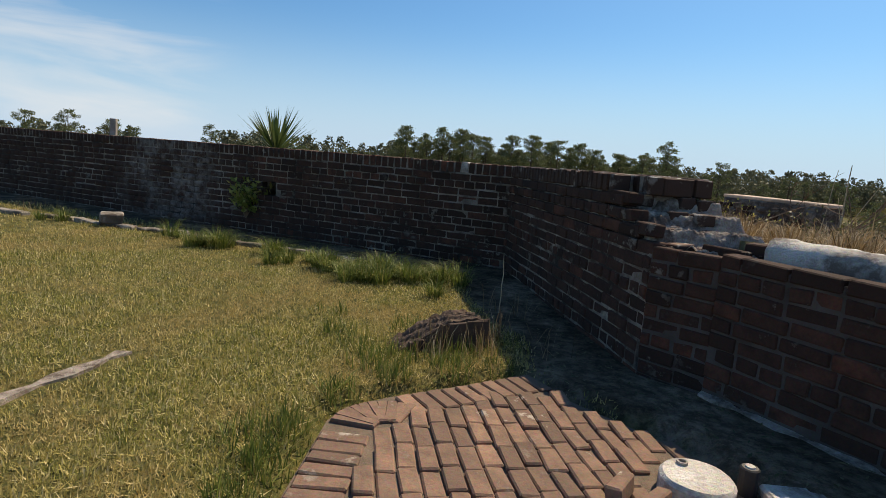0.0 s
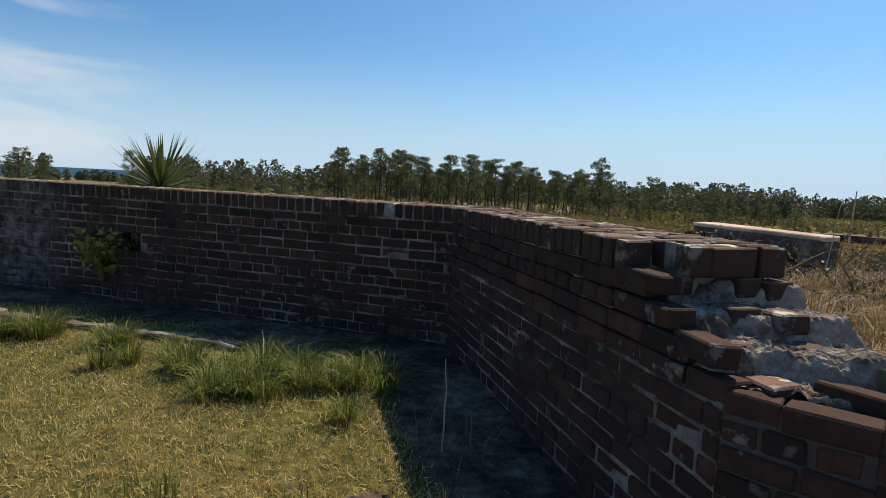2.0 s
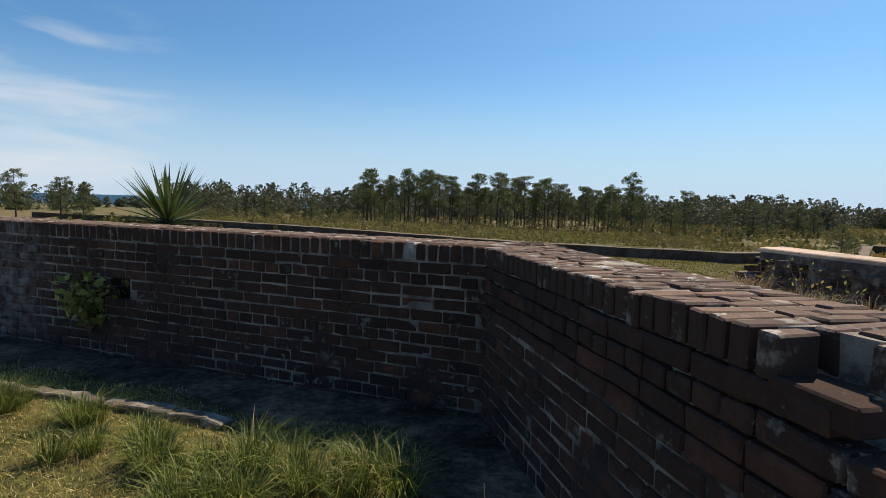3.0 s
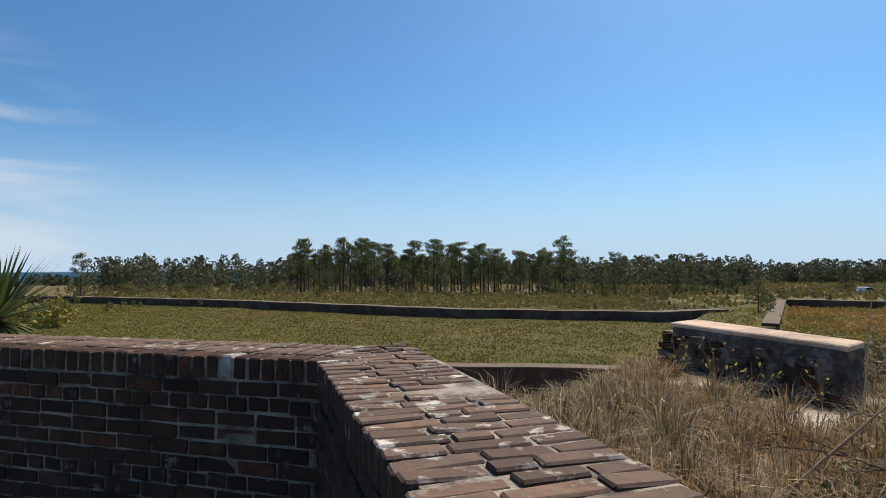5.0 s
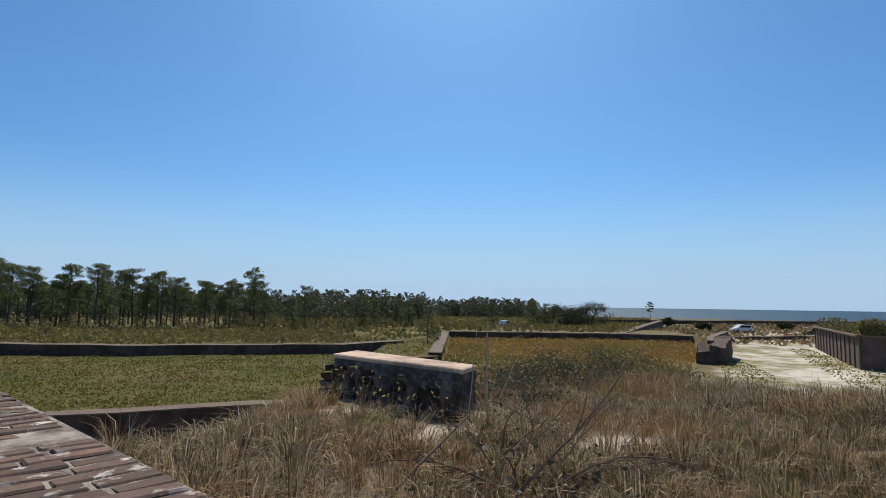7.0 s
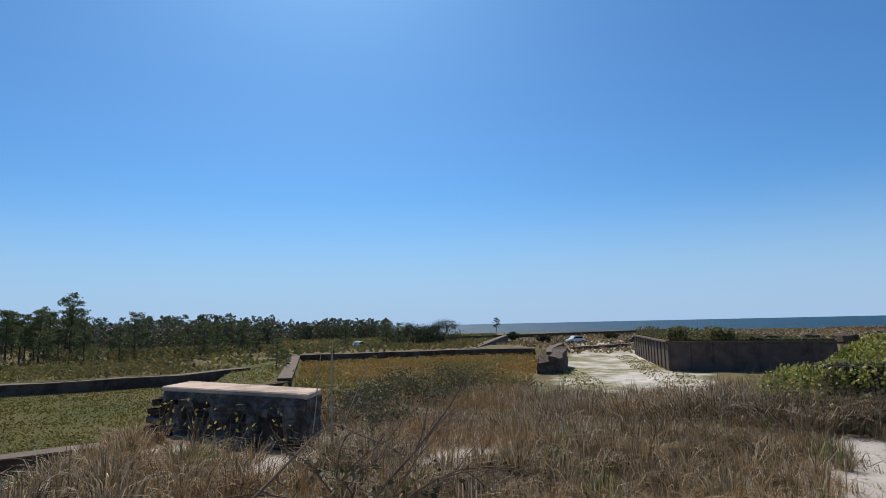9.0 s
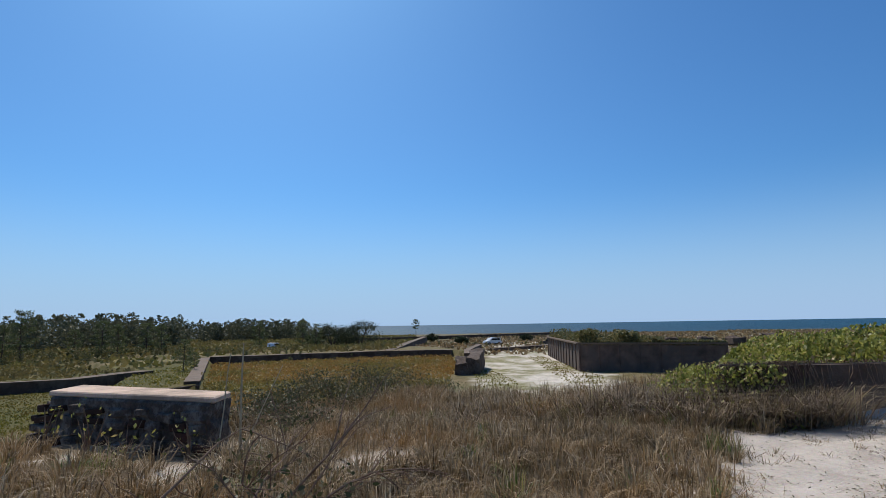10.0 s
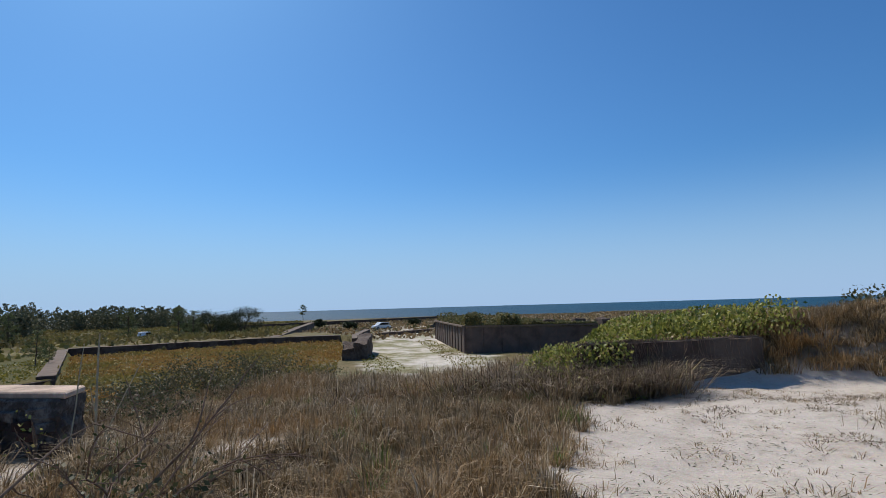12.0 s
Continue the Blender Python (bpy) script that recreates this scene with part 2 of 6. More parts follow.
M_SHRUB = leaf_mat("dark_shrub_leaf", [(0.0, (0.05, 0.06, 0.024)), (0.5, (0.10, 0.10, 0.045)), (1.0, (0.19, 0.16, 0.085))], 0.6, 0.2)
M_RED = leaf_mat("red_leaf", [(0.0, (0.16, 0.055, 0.03)), (0.6, (0.24, 0.10, 0.05)), (1.0, (0.22, 0.16, 0.07))], 0.6, 0.25)
M_PALM = leaf_mat("palm_leaf", [(0.0, (0.035, 0.06, 0.02)), (0.5, (0.08, 0.125, 0.04)), (0.9, (0.13, 0.17, 0.06)), (1.0, (0.30, 0.30, 0.14))], 0.4, 0.15)
M_PINE = leaf_mat("pine_needle", [(0.0, (0.05, 0.07, 0.028)), (0.5, (0.115, 0.14, 0.055)), (1.0, (0.21, 0.22, 0.09))], 0.6, 0.25)
M_OAK = leaf_mat("dark_evergreen", [(0.0, (0.025, 0.036, 0.016)), (0.5, (0.05, 0.065, 0.027)), (1.0, (0.09, 0.095, 0.04))], 0.7, 0.1)
M_FAR = leaf_mat("far_wood", [(0.0, (0.065, 0.08, 0.05)), (0.5, (0.11, 0.12, 0.07)), (1.0, (0.17, 0.155, 0.085))], 0.7, 0.2)
M_SCRUB = leaf_mat("scrub_leaf", [(0.0, (0.09, 0.10, 0.038)), (0.5, (0.17, 0.16, 0.06)), (1.0, (0.28, 0.22, 0.10))], 0.7, 0.25)
M_YELLOW = leaf_mat("yellow_bush_leaf", [(0.0, (0.17, 0.15, 0.03)), (1.0, (0.34, 0.28, 0.06))], 0.6, 0.25)


def ground_mat():
    """One sheet: lawn soil, sand, dry litter, bare earth darkened for the walls' shade, and far heath, by the zone
    painted on the points.
    """
    m, nt, b, geo = start("ground_soil", 0.95, 0.15)
    pos = geo.outputs["Position"]
    za = nt.nodes.new("ShaderNodeVertexColor")
    za.layer_name = "zone"
    zb = nt.nodes.new("ShaderNodeVertexColor")
    zb.layer_name = "zone_far"
    s1, s2 = nt.nodes.new("ShaderNodeSeparateColor"), nt.nodes.new("ShaderNodeSeparateColor")
    nt.links.new(za.outputs["Color"], s1.inputs["Color"])
    nt.links.new(zb.outputs["Color"], s2.inputs["Color"])
    n1 = noise_node(nt, 3.0, 8, 0.65, pos)
    n2 = noise_node(nt, 45.0, 5, 0.7, pos)
    n3 = noise_node(nt, 0.11, 8, 0.68, pos)
    n4 = noise_node(nt, 0.9, 6, 0.7, pos)
    n6 = noise_node(nt, 14.0, 7, 0.72, pos)
    f6 = thresh(nt, n6.outputs["Fac"], 0.42, 0.58)
    f1 = thresh(nt, n1.outputs["Fac"], 0.35, 0.65)
    f3 = thresh(nt, n3.outputs["Fac"], 0.38, 0.62)
    f4 = thresh(nt, n4.outputs["Fac"], 0.4, 0.62)
    lawn = mix(nt, f1, mix(nt, f6, (0.07, 0.065, 0.02), (0.20, 0.165, 0.06)), mix(nt, f6, (0.05, 0.055, 0.016), (0.12, 0.11, 0.035)))
    sand = mix(nt, f1, (0.64, 0.565, 0.485), mix(nt, f6, (0.55, 0.48, 0.40), (0.46, 0.39, 0.32)))
    litter = mix(nt, f1, (0.13, 0.095, 0.055), mix(nt, f4, (0.22, 0.165, 0.10), (0.42, 0.35, 0.27)))
    # bare walkway earth, with the shade of the walls mixed into its colour
    shaded_dirt = mix(nt, f1, mix(nt, f6, (0.030, 0.020, 0.012), (0.072, 0.050, 0.031)), mix(nt, f4, mix(nt, f6, (0.05, 0.035, 0.022), (0.11, 0.079, 0.05)), mix(nt, f6, (0.15, 0.11, 0.075), (0.33, 0.25, 0.175))))
    field = mix(nt, f3, (0.068, 0.072, 0.016), (0.115, 0.09, 0.028))
    heath = mix(nt, f3, (0.14, 0.105, 0.046), (0.085, 0.085, 0.026))
    heath = mix(nt, f4, heath, mix(nt, 0.6, heath, (0.26, 0.20, 0.11)))
    n5 = noise_node(nt, 0.22, 7, 0.7, pos)
    wet = mix(nt, thresh(nt, n5.outputs["Fac"], 0.42, 0.58), mix(nt, f4, (0.64, 0.58, 0.50), (0.50, 0.445, 0.37)), mix(nt, f4, (0.17, 0.165, 0.06), (0.33, 0.29, 0.18)))
    col = mix(nt, s1.outputs["Red"], heath, lawn)
    col = mix(nt, s1.outputs["Blue"], col, litter)
    col = mix(nt, s2.outputs["Red"], col, field)
    col = mix(nt, s2.outputs["Green"], col, wet)
    col = mix(nt, s2.outputs["Blue"], col, shaded_dirt)
    col = mix(nt, s1.outputs["Green"], col, sand)
    col = mix(nt, 0.35, col, mix(nt, 1.0, col, n2.outputs["Color"], 'OVERLAY'))
    nt.links.new(col, b.inputs["Base Color"])
    bump(nt, b, mix(nt, 0.5, n1.outputs["Color"], n2.outputs["Color"]), 0.8, 0.05)
    return m


def sea_mat():
    m, nt, b, geo = start("sea_water", 0.5, 0.12)
    n1 = noise_node(nt, 0.004, 5, 0.6, geo.outputs["Position"])
    col = mix(nt, thresh(nt, n1.outputs["Fac"], 0.35, 0.65), (0.006, 0.045, 0.085), (0.010, 0.065, 0.10))
    nt.links.new(col, b.inputs["Base Color"])
    n2 = noise_node(nt, 0.5, 6, 0.7, geo.outputs["Position"])
    bump(nt, b, n2.outputs["Color"], 0.9, 1.2)
    return m


M_GROUND, M_SEA = ground_mat(), sea_mat()

# ---------------------------------------------------------------- mesh helpers
RNG = np.random.default_rng(7)


def thing(name, label, category, group="", kind="", at=(0, 0, 0)):
    ob = new(name)
    ob.matrix_world = Matrix.Translation(at)
    return tagged(ob, label, category, group, kind)


def part(name, bm, material, parent=None, label=""):
    me = bpy.data.meshes.new(name)
    bm.to_mesh(me)
    bm.free()
    me.materials.append(material)
    ob = new(name, me)
    if parent is not None:
        ob.parent = parent
    return tagged(ob, label)


def fast_mesh(name, verts, faces, material):
    """A mesh from arrays: verts (n, 3), faces (m, 3)."""
    me = bpy.data.meshes.new(name)
    verts, faces = np.asarray(verts, np.float32), np.asarray(faces, np.int32)
    k = faces.shape[1]
    me.vertices.add(len(verts))
    me.vertices.foreach_set("co", verts.ravel())
    me.loops.add(faces.size)
    me.loops.foreach_set("vertex_index", faces.ravel())
    me.polygons.add(len(faces))
    me.polygons.foreach_set("loop_start", np.arange(0, faces.size, k, dtype=np.int32))
    me.update(calc_edges=True)
    me.validate()
    me.materials.append(material)
    return me


def box(bm, x0, x1, y0, y1, z0, z1, bevel=0.0):
    res = bmesh.ops.create_cube(bm, size=1.0)
    vs = res["verts"]
    for v in vs:
        v.co = Vector(((x0 + x1) / 2 + v.co.x * (x1 - x0), (y0 + y1) / 2 + v.co.y * (y1 - y0), (z0 + z1) / 2 + v.co.z * (z1 - z0)))
    if bevel:
        es = list({e for v in vs for e in v.link_edges})
        bmesh.ops.bevel(bm, geom=es, offset=bevel, segments=1, affect='EDGES')
    return bm


def tube(bm, pts, radii, sides=6):
    """A tapered tube along the points."""
    rings = []
    pts = [Vector(p) for p in pts]
    for i, (p, r) in enumerate(zip(pts, radii)):
        d = (pts[min(i + 1, len(pts) - 1)] - pts[max(i - 1, 0)]).normalized()
        a = d.cross(Vector((0.31, 0.17, 0.93))).normalized()
        b2 = d.cross(a)
        rings.append([bm.verts.new(p + (a * math.cos(t) + b2 * math.sin(t)) * r) for t in [2 * math.pi * k / sides for k in range(sides)]])
    for ra, rb in zip(rings, rings[1:]):
        for k in range(sides):
            bm.faces.new((ra[k], ra[(k + 1) % sides], rb[(k + 1) % sides], rb[k]))
    bm.faces.new(rings[0][::-1])
    bm.faces.new(rings[-1])
    return bm


def rough_up(bm, amp, freq, seed=0.0):
    for v in bm.verts:
        v.co += noise.noise_vector(v.co * freq + Vector((seed, seed, seed))) * amp


def blades(pts, height, width, lean=0.35, seed=1, bend=True):
    """Grass blades standing at the points: one or two bent triangles each."""
    r = np.random.default_rng(seed)
    n = len(pts)
    h = height * r.uniform(0.5, 1.25, n)
    a = r.uniform(0, 2 * np.pi, n)
    ln = np.abs(r.normal(0, lean, n)) * h
    la = r.uniform(0, 2 * np.pi, n)
    w = width * r.uniform(0.6, 1.3, n) / 2
    side = np.stack([np.cos(a) * w, np.sin(a) * w, np.zeros(n)], 1)
    tip = pts + np.stack([np.cos(la) * ln, np.sin(la) * ln, h * np.sqrt(np.maximum(0.1, 1 - np.minimum(0.8, (ln / h) ** 2)))], 1)
    base = np.arange(n)
    if not bend:
        v = np.concatenate([pts - side, pts + side, tip])
        f = np.stack([base, base + n, base + 2 * n], 1)
        return v, f
    mid = pts + (tip - pts) * 0.5
    mid[:, 2] += 0.12 * h
    mid[:, :2] -= 0.1 * (tip - pts)[:, :2]
    v = np.concatenate([pts - side, pts + side, mid - side * 0.7, mid + side * 0.7, tip])
    f = np.concatenate([np.stack([base, base + n, base + 3 * n], 1), np.stack([base, base + 3 * n, base + 2 * n], 1), np.stack([base + 2 * n, base + 3 * n, base + 4 * n], 1)])
    return v, f


def clumps_of(centres, per, rad, height_, width, seed, spread=0.8):
    """Tufts: blades that rise from each centre and arch outwards."""
    r = np.random.default_rng(seed)
    n = len(centres) * per
    c = np.repeat(centres, per, 0)
    sc = np.repeat(r.uniform(0.55, 1.3, len(centres)), per)
    a = r.uniform(0, 2 * np.pi, n)
    q = rad * np.sqrt(r.uniform(0, 1, n)) * sc
    p = c + np.stack([np.cos(a) * q, np.sin(a) * q, np.zeros(n)], 1)
    h = height_ * sc * r.uniform(0.45, 1.2, n)
    out = np.abs(r.normal(spread * 0.7, spread * 0.5, n)) * h
    a2 = a + r.normal(0, 0.5, n)
    top = p + np.stack([np.cos(a2) * out, np.sin(a2) * out, h * (1 - 0.35 * np.minimum(1, out / h))], 1)
    mid = p + np.stack([np.cos(a2) * out * 0.35, np.sin(a2) * out * 0.35, h * 0.62], 1)
    b = a2 + np.pi / 2 + r.normal(0, 0.5, n)
    side = np.stack([np.cos(b), np.sin(b), np.zeros(n)], 1) * (width * r.uniform(0.6, 1.3, n) / 2)[:, None]
    i = np.arange(n)
    v = np.concatenate([p - side, p + side, mid - side * 0.8, mid + side * 0.8, top])
    f = np.concatenate([np.stack([i, i + n, i + 3 * n], 1), np.stack([i, i + 3 * n, i + 2 * n], 1), np.stack([i + 2 * n, i + 3 * n, i + 4 * n], 1)])
    return v, f


def leaves(centres, size, seed=1, up=0.3, ratio=0.55):
    """Small pointed leaves, two triangles each, turned at random about the centres."""
    r = np.random.default_rng(seed)
    n = len(centres)
    d = r.normal(size=(n, 3))
    d[:, 2] += up
    d /= np.linalg.norm(d, axis=1)[:, None]
    q = np.cross(d, r.normal(size=(n, 3)))
    q /= np.linalg.norm(q, axis=1)[:, None] + 1e-9
    s = (size * r.uniform(0.6, 1.3, n))[:, None]
    c = np.asarray(centres)
    v = np.concatenate([c - d * s * 0.5, c + q * s * ratio * 0.5, c + d * s * 0.5, c - q * s * ratio * 0.5])
    b0 = np.arange(n)
    f = np.concatenate([np.stack([b0, b0 + n, b0 + 2 * n], 1), np.stack([b0, b0 + 2 * n, b0 + 3 * n], 1)])
    return v, f


def stuff(name, vf, material, label, category):
    return tagged(new(name, fast_mesh(name, *vf, material)), label, category, kind="stuff")


# ---------------------------------------------------------------- the plan
CORNER = Vector((0.76, 7.10))
LEFT_DIR = Vector((-0.937, 0.349)).normalized()
LEFT_END = CORNER + LEFT_DIR * 14.0
RIGHT_END = Vector((1.44, 4.12))
LOW_A, LOW_B, LOW_C = Vector((1.72, 3.86)), Vector((2.30, 2.93)), Vector((4.3, -1.2))
TOP, FLOOR = 1.60, 0.46
INNER = [tuple(LEFT_END), tuple(CORNER), tuple(RIGHT_END), tuple(LOW_A), tuple(LOW_B), tuple(LOW_C), (6.0, -9.0)]
PLATEAU = [(-30, 20.5), (-6, 12.6), (0.5, 8.1), (2.0, 7.7), (3.3, 8.9), (4.5, 11.3), (8.0, 12.0), (10.4, 11.2), (11.2, 9.0), (11.6, 7.0), (13.6, 4.9), (24, 0), (30, -20), (30, -60), (-60, -60), (-60, 20)]
NEAR_SCARP = [(-30, 42.2), (5.0, 33.6), (16, 31.0), (24, 29.0)]
DARK = [(-80, 112), (-50.3, 101.0), (-20.5, 84.5), (8.0, 62.5), (26.8, 55.6), (35.0, 57.6)]
WEDGE = [(30.0, 43.5), (53.0, 73.4)]
ORANGE = [(53.0, 73.4), (64.2, 65.4), (75.4, 57.0), (79.0, 49.5)]
LOWBIT = [(20.6, 41.6), (30.0, 43.5)]
SAND_LINE = [(4.0, 2.85), (5.4, 2.95), (7.4, 3.05), (8.9, 2.2), (9.3, 0.8), (8.8, -1.5), (7.5, -6)]
SPOTS = [(5.2, 6.9, 0.38), (5.9, 8.6, 0.5), (4.35, 8.0, 0.5), (6.6, 7.6, 0.3), (4.0, 9.3, 0.3)]
PAVE = [(-0.17, 1.2), (-0.17, 3.20), (-0.10, 3.37), (0.05, 3.50), (0.69, 3.93), (0.97, 3.70), (1.42, 3.25), (1.9, 2.3), (2.4, 1.2)]
ROAD = [(17.5, 10.2), (24, 11.2), (33, 13.6), (44, 19), (58, 27), (72, 34), (100, 46), (150, 68)]


def seg_dist(x, y, line):
    """Distance to a polyline and which side: positive to the left of its way."""
    best, side = np.full(x.shape, 1e9), np.zeros(x.shape)
    for (ax, ay), (bx, by) in zip(line, line[1:]):
        dx, dy = bx - ax, by - ay
        t = np.clip(((x - ax) * dx + (y - ay) * dy) / (dx * dx + dy * dy), 0, 1)
        px, py = x - ax - t * dx, y - ay - t * dy
        d = np.hypot(px, py)
        near = d < best - 1e-9
        best = np.where(near, d, best)
        side = np.where(near, np.sign(dx * (y - ay) - dy * (x - ax)), side)
    return best, side


def in_poly(x, y, poly):
    inside = np.zeros(x.shape, bool)
    for (ax, ay), (bx, by) in zip(poly, poly[1:] + poly[:1]):
        if ay != by:
            inside ^= ((ay > y) != (by > y)) & (x < (bx - ax) * (y - ay) / (by - ay) + ax)
    return inside


def smooth(a, b, v):
    t = np.clip((v - a) / (b - a), 0, 1)
    return t * t * (3 - 2 * t)


def wave(x, y, f, s=0.0):
    return np.sin(x * f + 1.3 * np.sin(y * f * 0.7 + s) + s) * np.cos(y * f * 0.9 + 1.1 * np.sin(x * f * 0.6 + 2 * s))


INSIDE_POLY = INNER + [(6, -60), (-70, -60), (-70, 38)]


def fort_side(x, y):
    """Signed distance to the inner face of the walls: positive outside."""
    d, _ = seg_dist(x, y, INNER)
    return np.where(in_poly(x, y, INSIDE_POLY), -d, d)


def height(x, y):
    x, y = np.asarray(x, float), np.asarray(y, float)
    s = fort_side(x, y)
    inner = FLOOR + 0.012 * wave(x, y, 2.1) + 0.02 * wave(x, y, 0.7, 1.0)
    pave = np.where(in_poly(x, y, PAVE), 1.0, smooth(0.14, 0.0, seg_dist(x, y, PAVE + PAVE[:1])[0]))
    inner = inner - 0.12 * pave
    up = np.interp(s, [0, 0.6, 1.4, 2.6, 5, 9, 14, 40], [1.30, 1.26, 1.12, 1.00, 0.94, 0.88, 0.62, 0.4])
    up = up - 0.22 * smooth(4.8, 8.0, y) * smooth(4.0, 8.5, s)
    up = up + 0.05 * wave(x, y, 1.3, 0.4) * smooth(0.7, 2.0, s) + 0.02 * wave(x, y, 4.2, 1.7) * smooth(0.7, 1.4, s)
    # dune bank behind the short wall
    vd, _ = seg_dist(x, y, [(11.2, 4.5), (12.1, 2.0), (12.0, -0.8), (11.6, -8)])
    rise = smooth(1.9, 0.5, vd) * smooth(5.0, 2.4, y)
    up = np.where(x > 8, up * (1 - rise) + np.maximum(up, 1.54 + 0.32 * smooth(3.0, -0.6, y)) * rise, up)
    pd, _ = seg_dist(x, y, PLATEAU + PLATEAU[:1])
    e = np.where(in_poly(x, y, PLATEAU), 0.0, pd)
    nd, ns = seg_dist(x, y, NEAR_SCARP)
    ditch = ((ns < 0) | (nd < 0.5)) & (x < 24.5) & (y < 45)
    low = np.where(ditch, -4.3 + 1.3 * smooth(17, 24, x), -3.0)
    dd, ds = seg_dist(x, y, DARK)
    od, os_ = seg_dist(x, y, ORANGE)
    beyond = ((ds > 0) & (dd > 0.75) & (x < 32.4)) | ((os_ > 0) & (od > 0.75) & (x >= 53.0) & (y > 30))
    wedge = in_poly(x, y, [(20.6, 41.6), (30.0, 43.5), (53.0, 73.4), (45, 90), (32.4, 57.0)])
    hi = -2.08 - 1.4 * smooth(12, 60, np.minimum(dd, od))
    rd, _ = seg_dist(x, y, ROAD)
    low = np.where(beyond, -3.0 + (hi + 3.0) * smooth(4.5, 11, rd), low)
    low = np.where(wedge & ~beyond, -2.25, low)
    low = low + np.where(ditch, 0, 0.12 * wave(x, y, 0.11, 0.7) * smooth(4, 25, e)) + 0.05 * wave(x, y, 0.6, 0.2) * smooth(2, 6, e)
    drop = np.interp(e, [0, 1.0, 3.0, 6.5, 9.5], [0, 0.10, 0.42, 0.88, 1.0])
    out = up * (1 - drop) + low * drop
    far = np.hypot(x, y)
    out = out - 1.4 * smooth(250, 420, far) - 1.6 * smooth(420, 470, far)
    return np.where(s > 0.33, out, inner)


# ---------------------------------------------------------------- ground and sea
def axis(stops):
    out = []
    for (a, b, step) in stops:
        out += list(np.arange(a, b, step))
    return np.array(out)


def on_spot(x, y):
    """How bare the ground is: 1 at the heart of a sandy spot, 0 away from all of them."""
    out = np.zeros(np.shape(x))
    for cx, cy, rad in SPOTS:
        out = np.maximum(out, smooth(1.25, 0.6, np.hypot(x - cx, (y - cy) * 1.3) / rad + 0.3 * wave(x, y, 5.0, 0.7)))
    return out


def build_ground():
    gx = np.concatenate([-np.geomspace(62, 3200, 40)[::-1], axis([(-62, -14, 1.2), (-14, -5, 0.3), (-5, 5.6, 0.11), (5.6, 13.5, 0.2), (13.5, 34, 0.4), (34, 100, 0.7)]), np.geomspace(100, 3200, 44)])
    gy = np.concatenate([-np.geomspace(22, 3200, 22)[::-1], axis([(-22, -6, 0.9), (-6, 0.5, 0.25), (0.5, 9.5, 0.11), (9.5, 16, 0.25), (16, 29, 0.45), (29, 44, 0.3), (44, 53, 0.5), (53, 74, 0.32), (74, 110, 0.8)]), np.geomspace(110, 3200, 40)])
    X, Y = np.meshgrid(gx, gy)
    Z = height(X, Y)
    nx, ny = len(gx), len(gy)
    v = np.stack([X.ravel(), Y.ravel(), Z.ravel()], 1)
    i = (np.arange(ny - 1)[:, None] * nx + np.arange(nx - 1)[None]).ravel()
    f = np.stack([i, i + 1, i + nx + 1, i + nx], 1)
    me = fast_mesh("ground", v, f, M_GROUND)
    x, y = v[:, 0], v[:, 1]
    s = fort_side(x, y)
    wob = 0.12 * wave(x, y, 3.0, 0.3) + 0.06 * wave(x, y, 9.0, 1.1)
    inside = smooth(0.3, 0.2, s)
    # bare strip along the walls, kept to about the width of their shade
    shaded_dirt = inside * smooth(0.76, 0.6, -s + wob * 0.8)
    path, _ = seg_dist(x, y, SAND_LINE)
    sand = smooth(1.9, 1.4, path + wob * 2.4) * smooth(0.9, 1.5, s) * smooth(10.9, 10.2, x - 0.12 * y + wob)
    sand = np.maximum(sand, on_spot(x, y) * 0.9)
    rd, _ = seg_dist(x, y, ROAD)
    road = smooth(7.2, 5.2, rd + 1.2 * wave(x, y, 0.5, 0.3) + 0.6 * wave(x, y, 1.7, 1.1)) * smooth(15.5, 18, x)
    pd, _ = seg_dist(x, y, PLATEAU + PLATEAU[:1])
    e = np.where(in_poly(x, y, PLATEAU), 0.0, pd)
    outp = smooth(0.3, 0.5, s) * smooth(9, 5, e)
    strip = in_poly(x, y, [(-62, 45), (24, 29), (40, 45), (53, 73), (30, 80), (-62, 110)])
    field = np.where(strip, smooth(6, 10, e), 0.0)
    one = np.ones_like(x)
    za = np.stack([inside, sand, outp, one], 1).astype(np.float32)
    zb = np.stack([field, road, shaded_dirt, one], 1).astype(np.float32)
    for nm, arr in (("zone", za), ("zone_far", zb)):
        at = me.color_attributes.new(nm, 'FLOAT_COLOR', 'POINT')
        at.data.foreach_set("color", arr.ravel())
    me.polygons.foreach_set("use_smooth", np.ones(len(me.polygons), bool))
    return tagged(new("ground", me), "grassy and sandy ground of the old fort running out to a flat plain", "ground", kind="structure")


build_ground()
r_ = 4800.0
sea_me = fast_mesh("water", [(-r_, -r_, -4.9), (r_, -r_, -4.9), (r_, r_, -4.9), (-r_, r_, -4.9)], [(0, 1, 2, 3)], M_SEA)
tagged(new("water", sea_me), "deep blue sea along the horizon", "sea", kind="structure")


# ---------------------------------------------------------------- bricks
BL, BH, BW, JOINT = 0.231, 0.0725, 0.113, 0.0115       # a brick and its joint
COURSE = BH + JOINT


def brick_mesh(lx, ly, lz, seed):
    bm = bmesh.new()
    box(bm, -lx / 2, lx / 2, -ly / 2, ly / 2, -lz / 2, lz / 2, 0.007)
    rough_up(bm, 0.009, 9.0, seed * 3.7)
    me = bpy.data.meshes.new("brick")
    bm.to_mesh(me)
    bm.free()
    return me


def brick_set(lx, ly, lz, material, n=5):
    out = []
    for k in range(n):
        me = brick_mesh(lx, ly, lz, k + lx * 31 + lz * 7)
        me.materials.append(material)
        out.append(me)
    return out


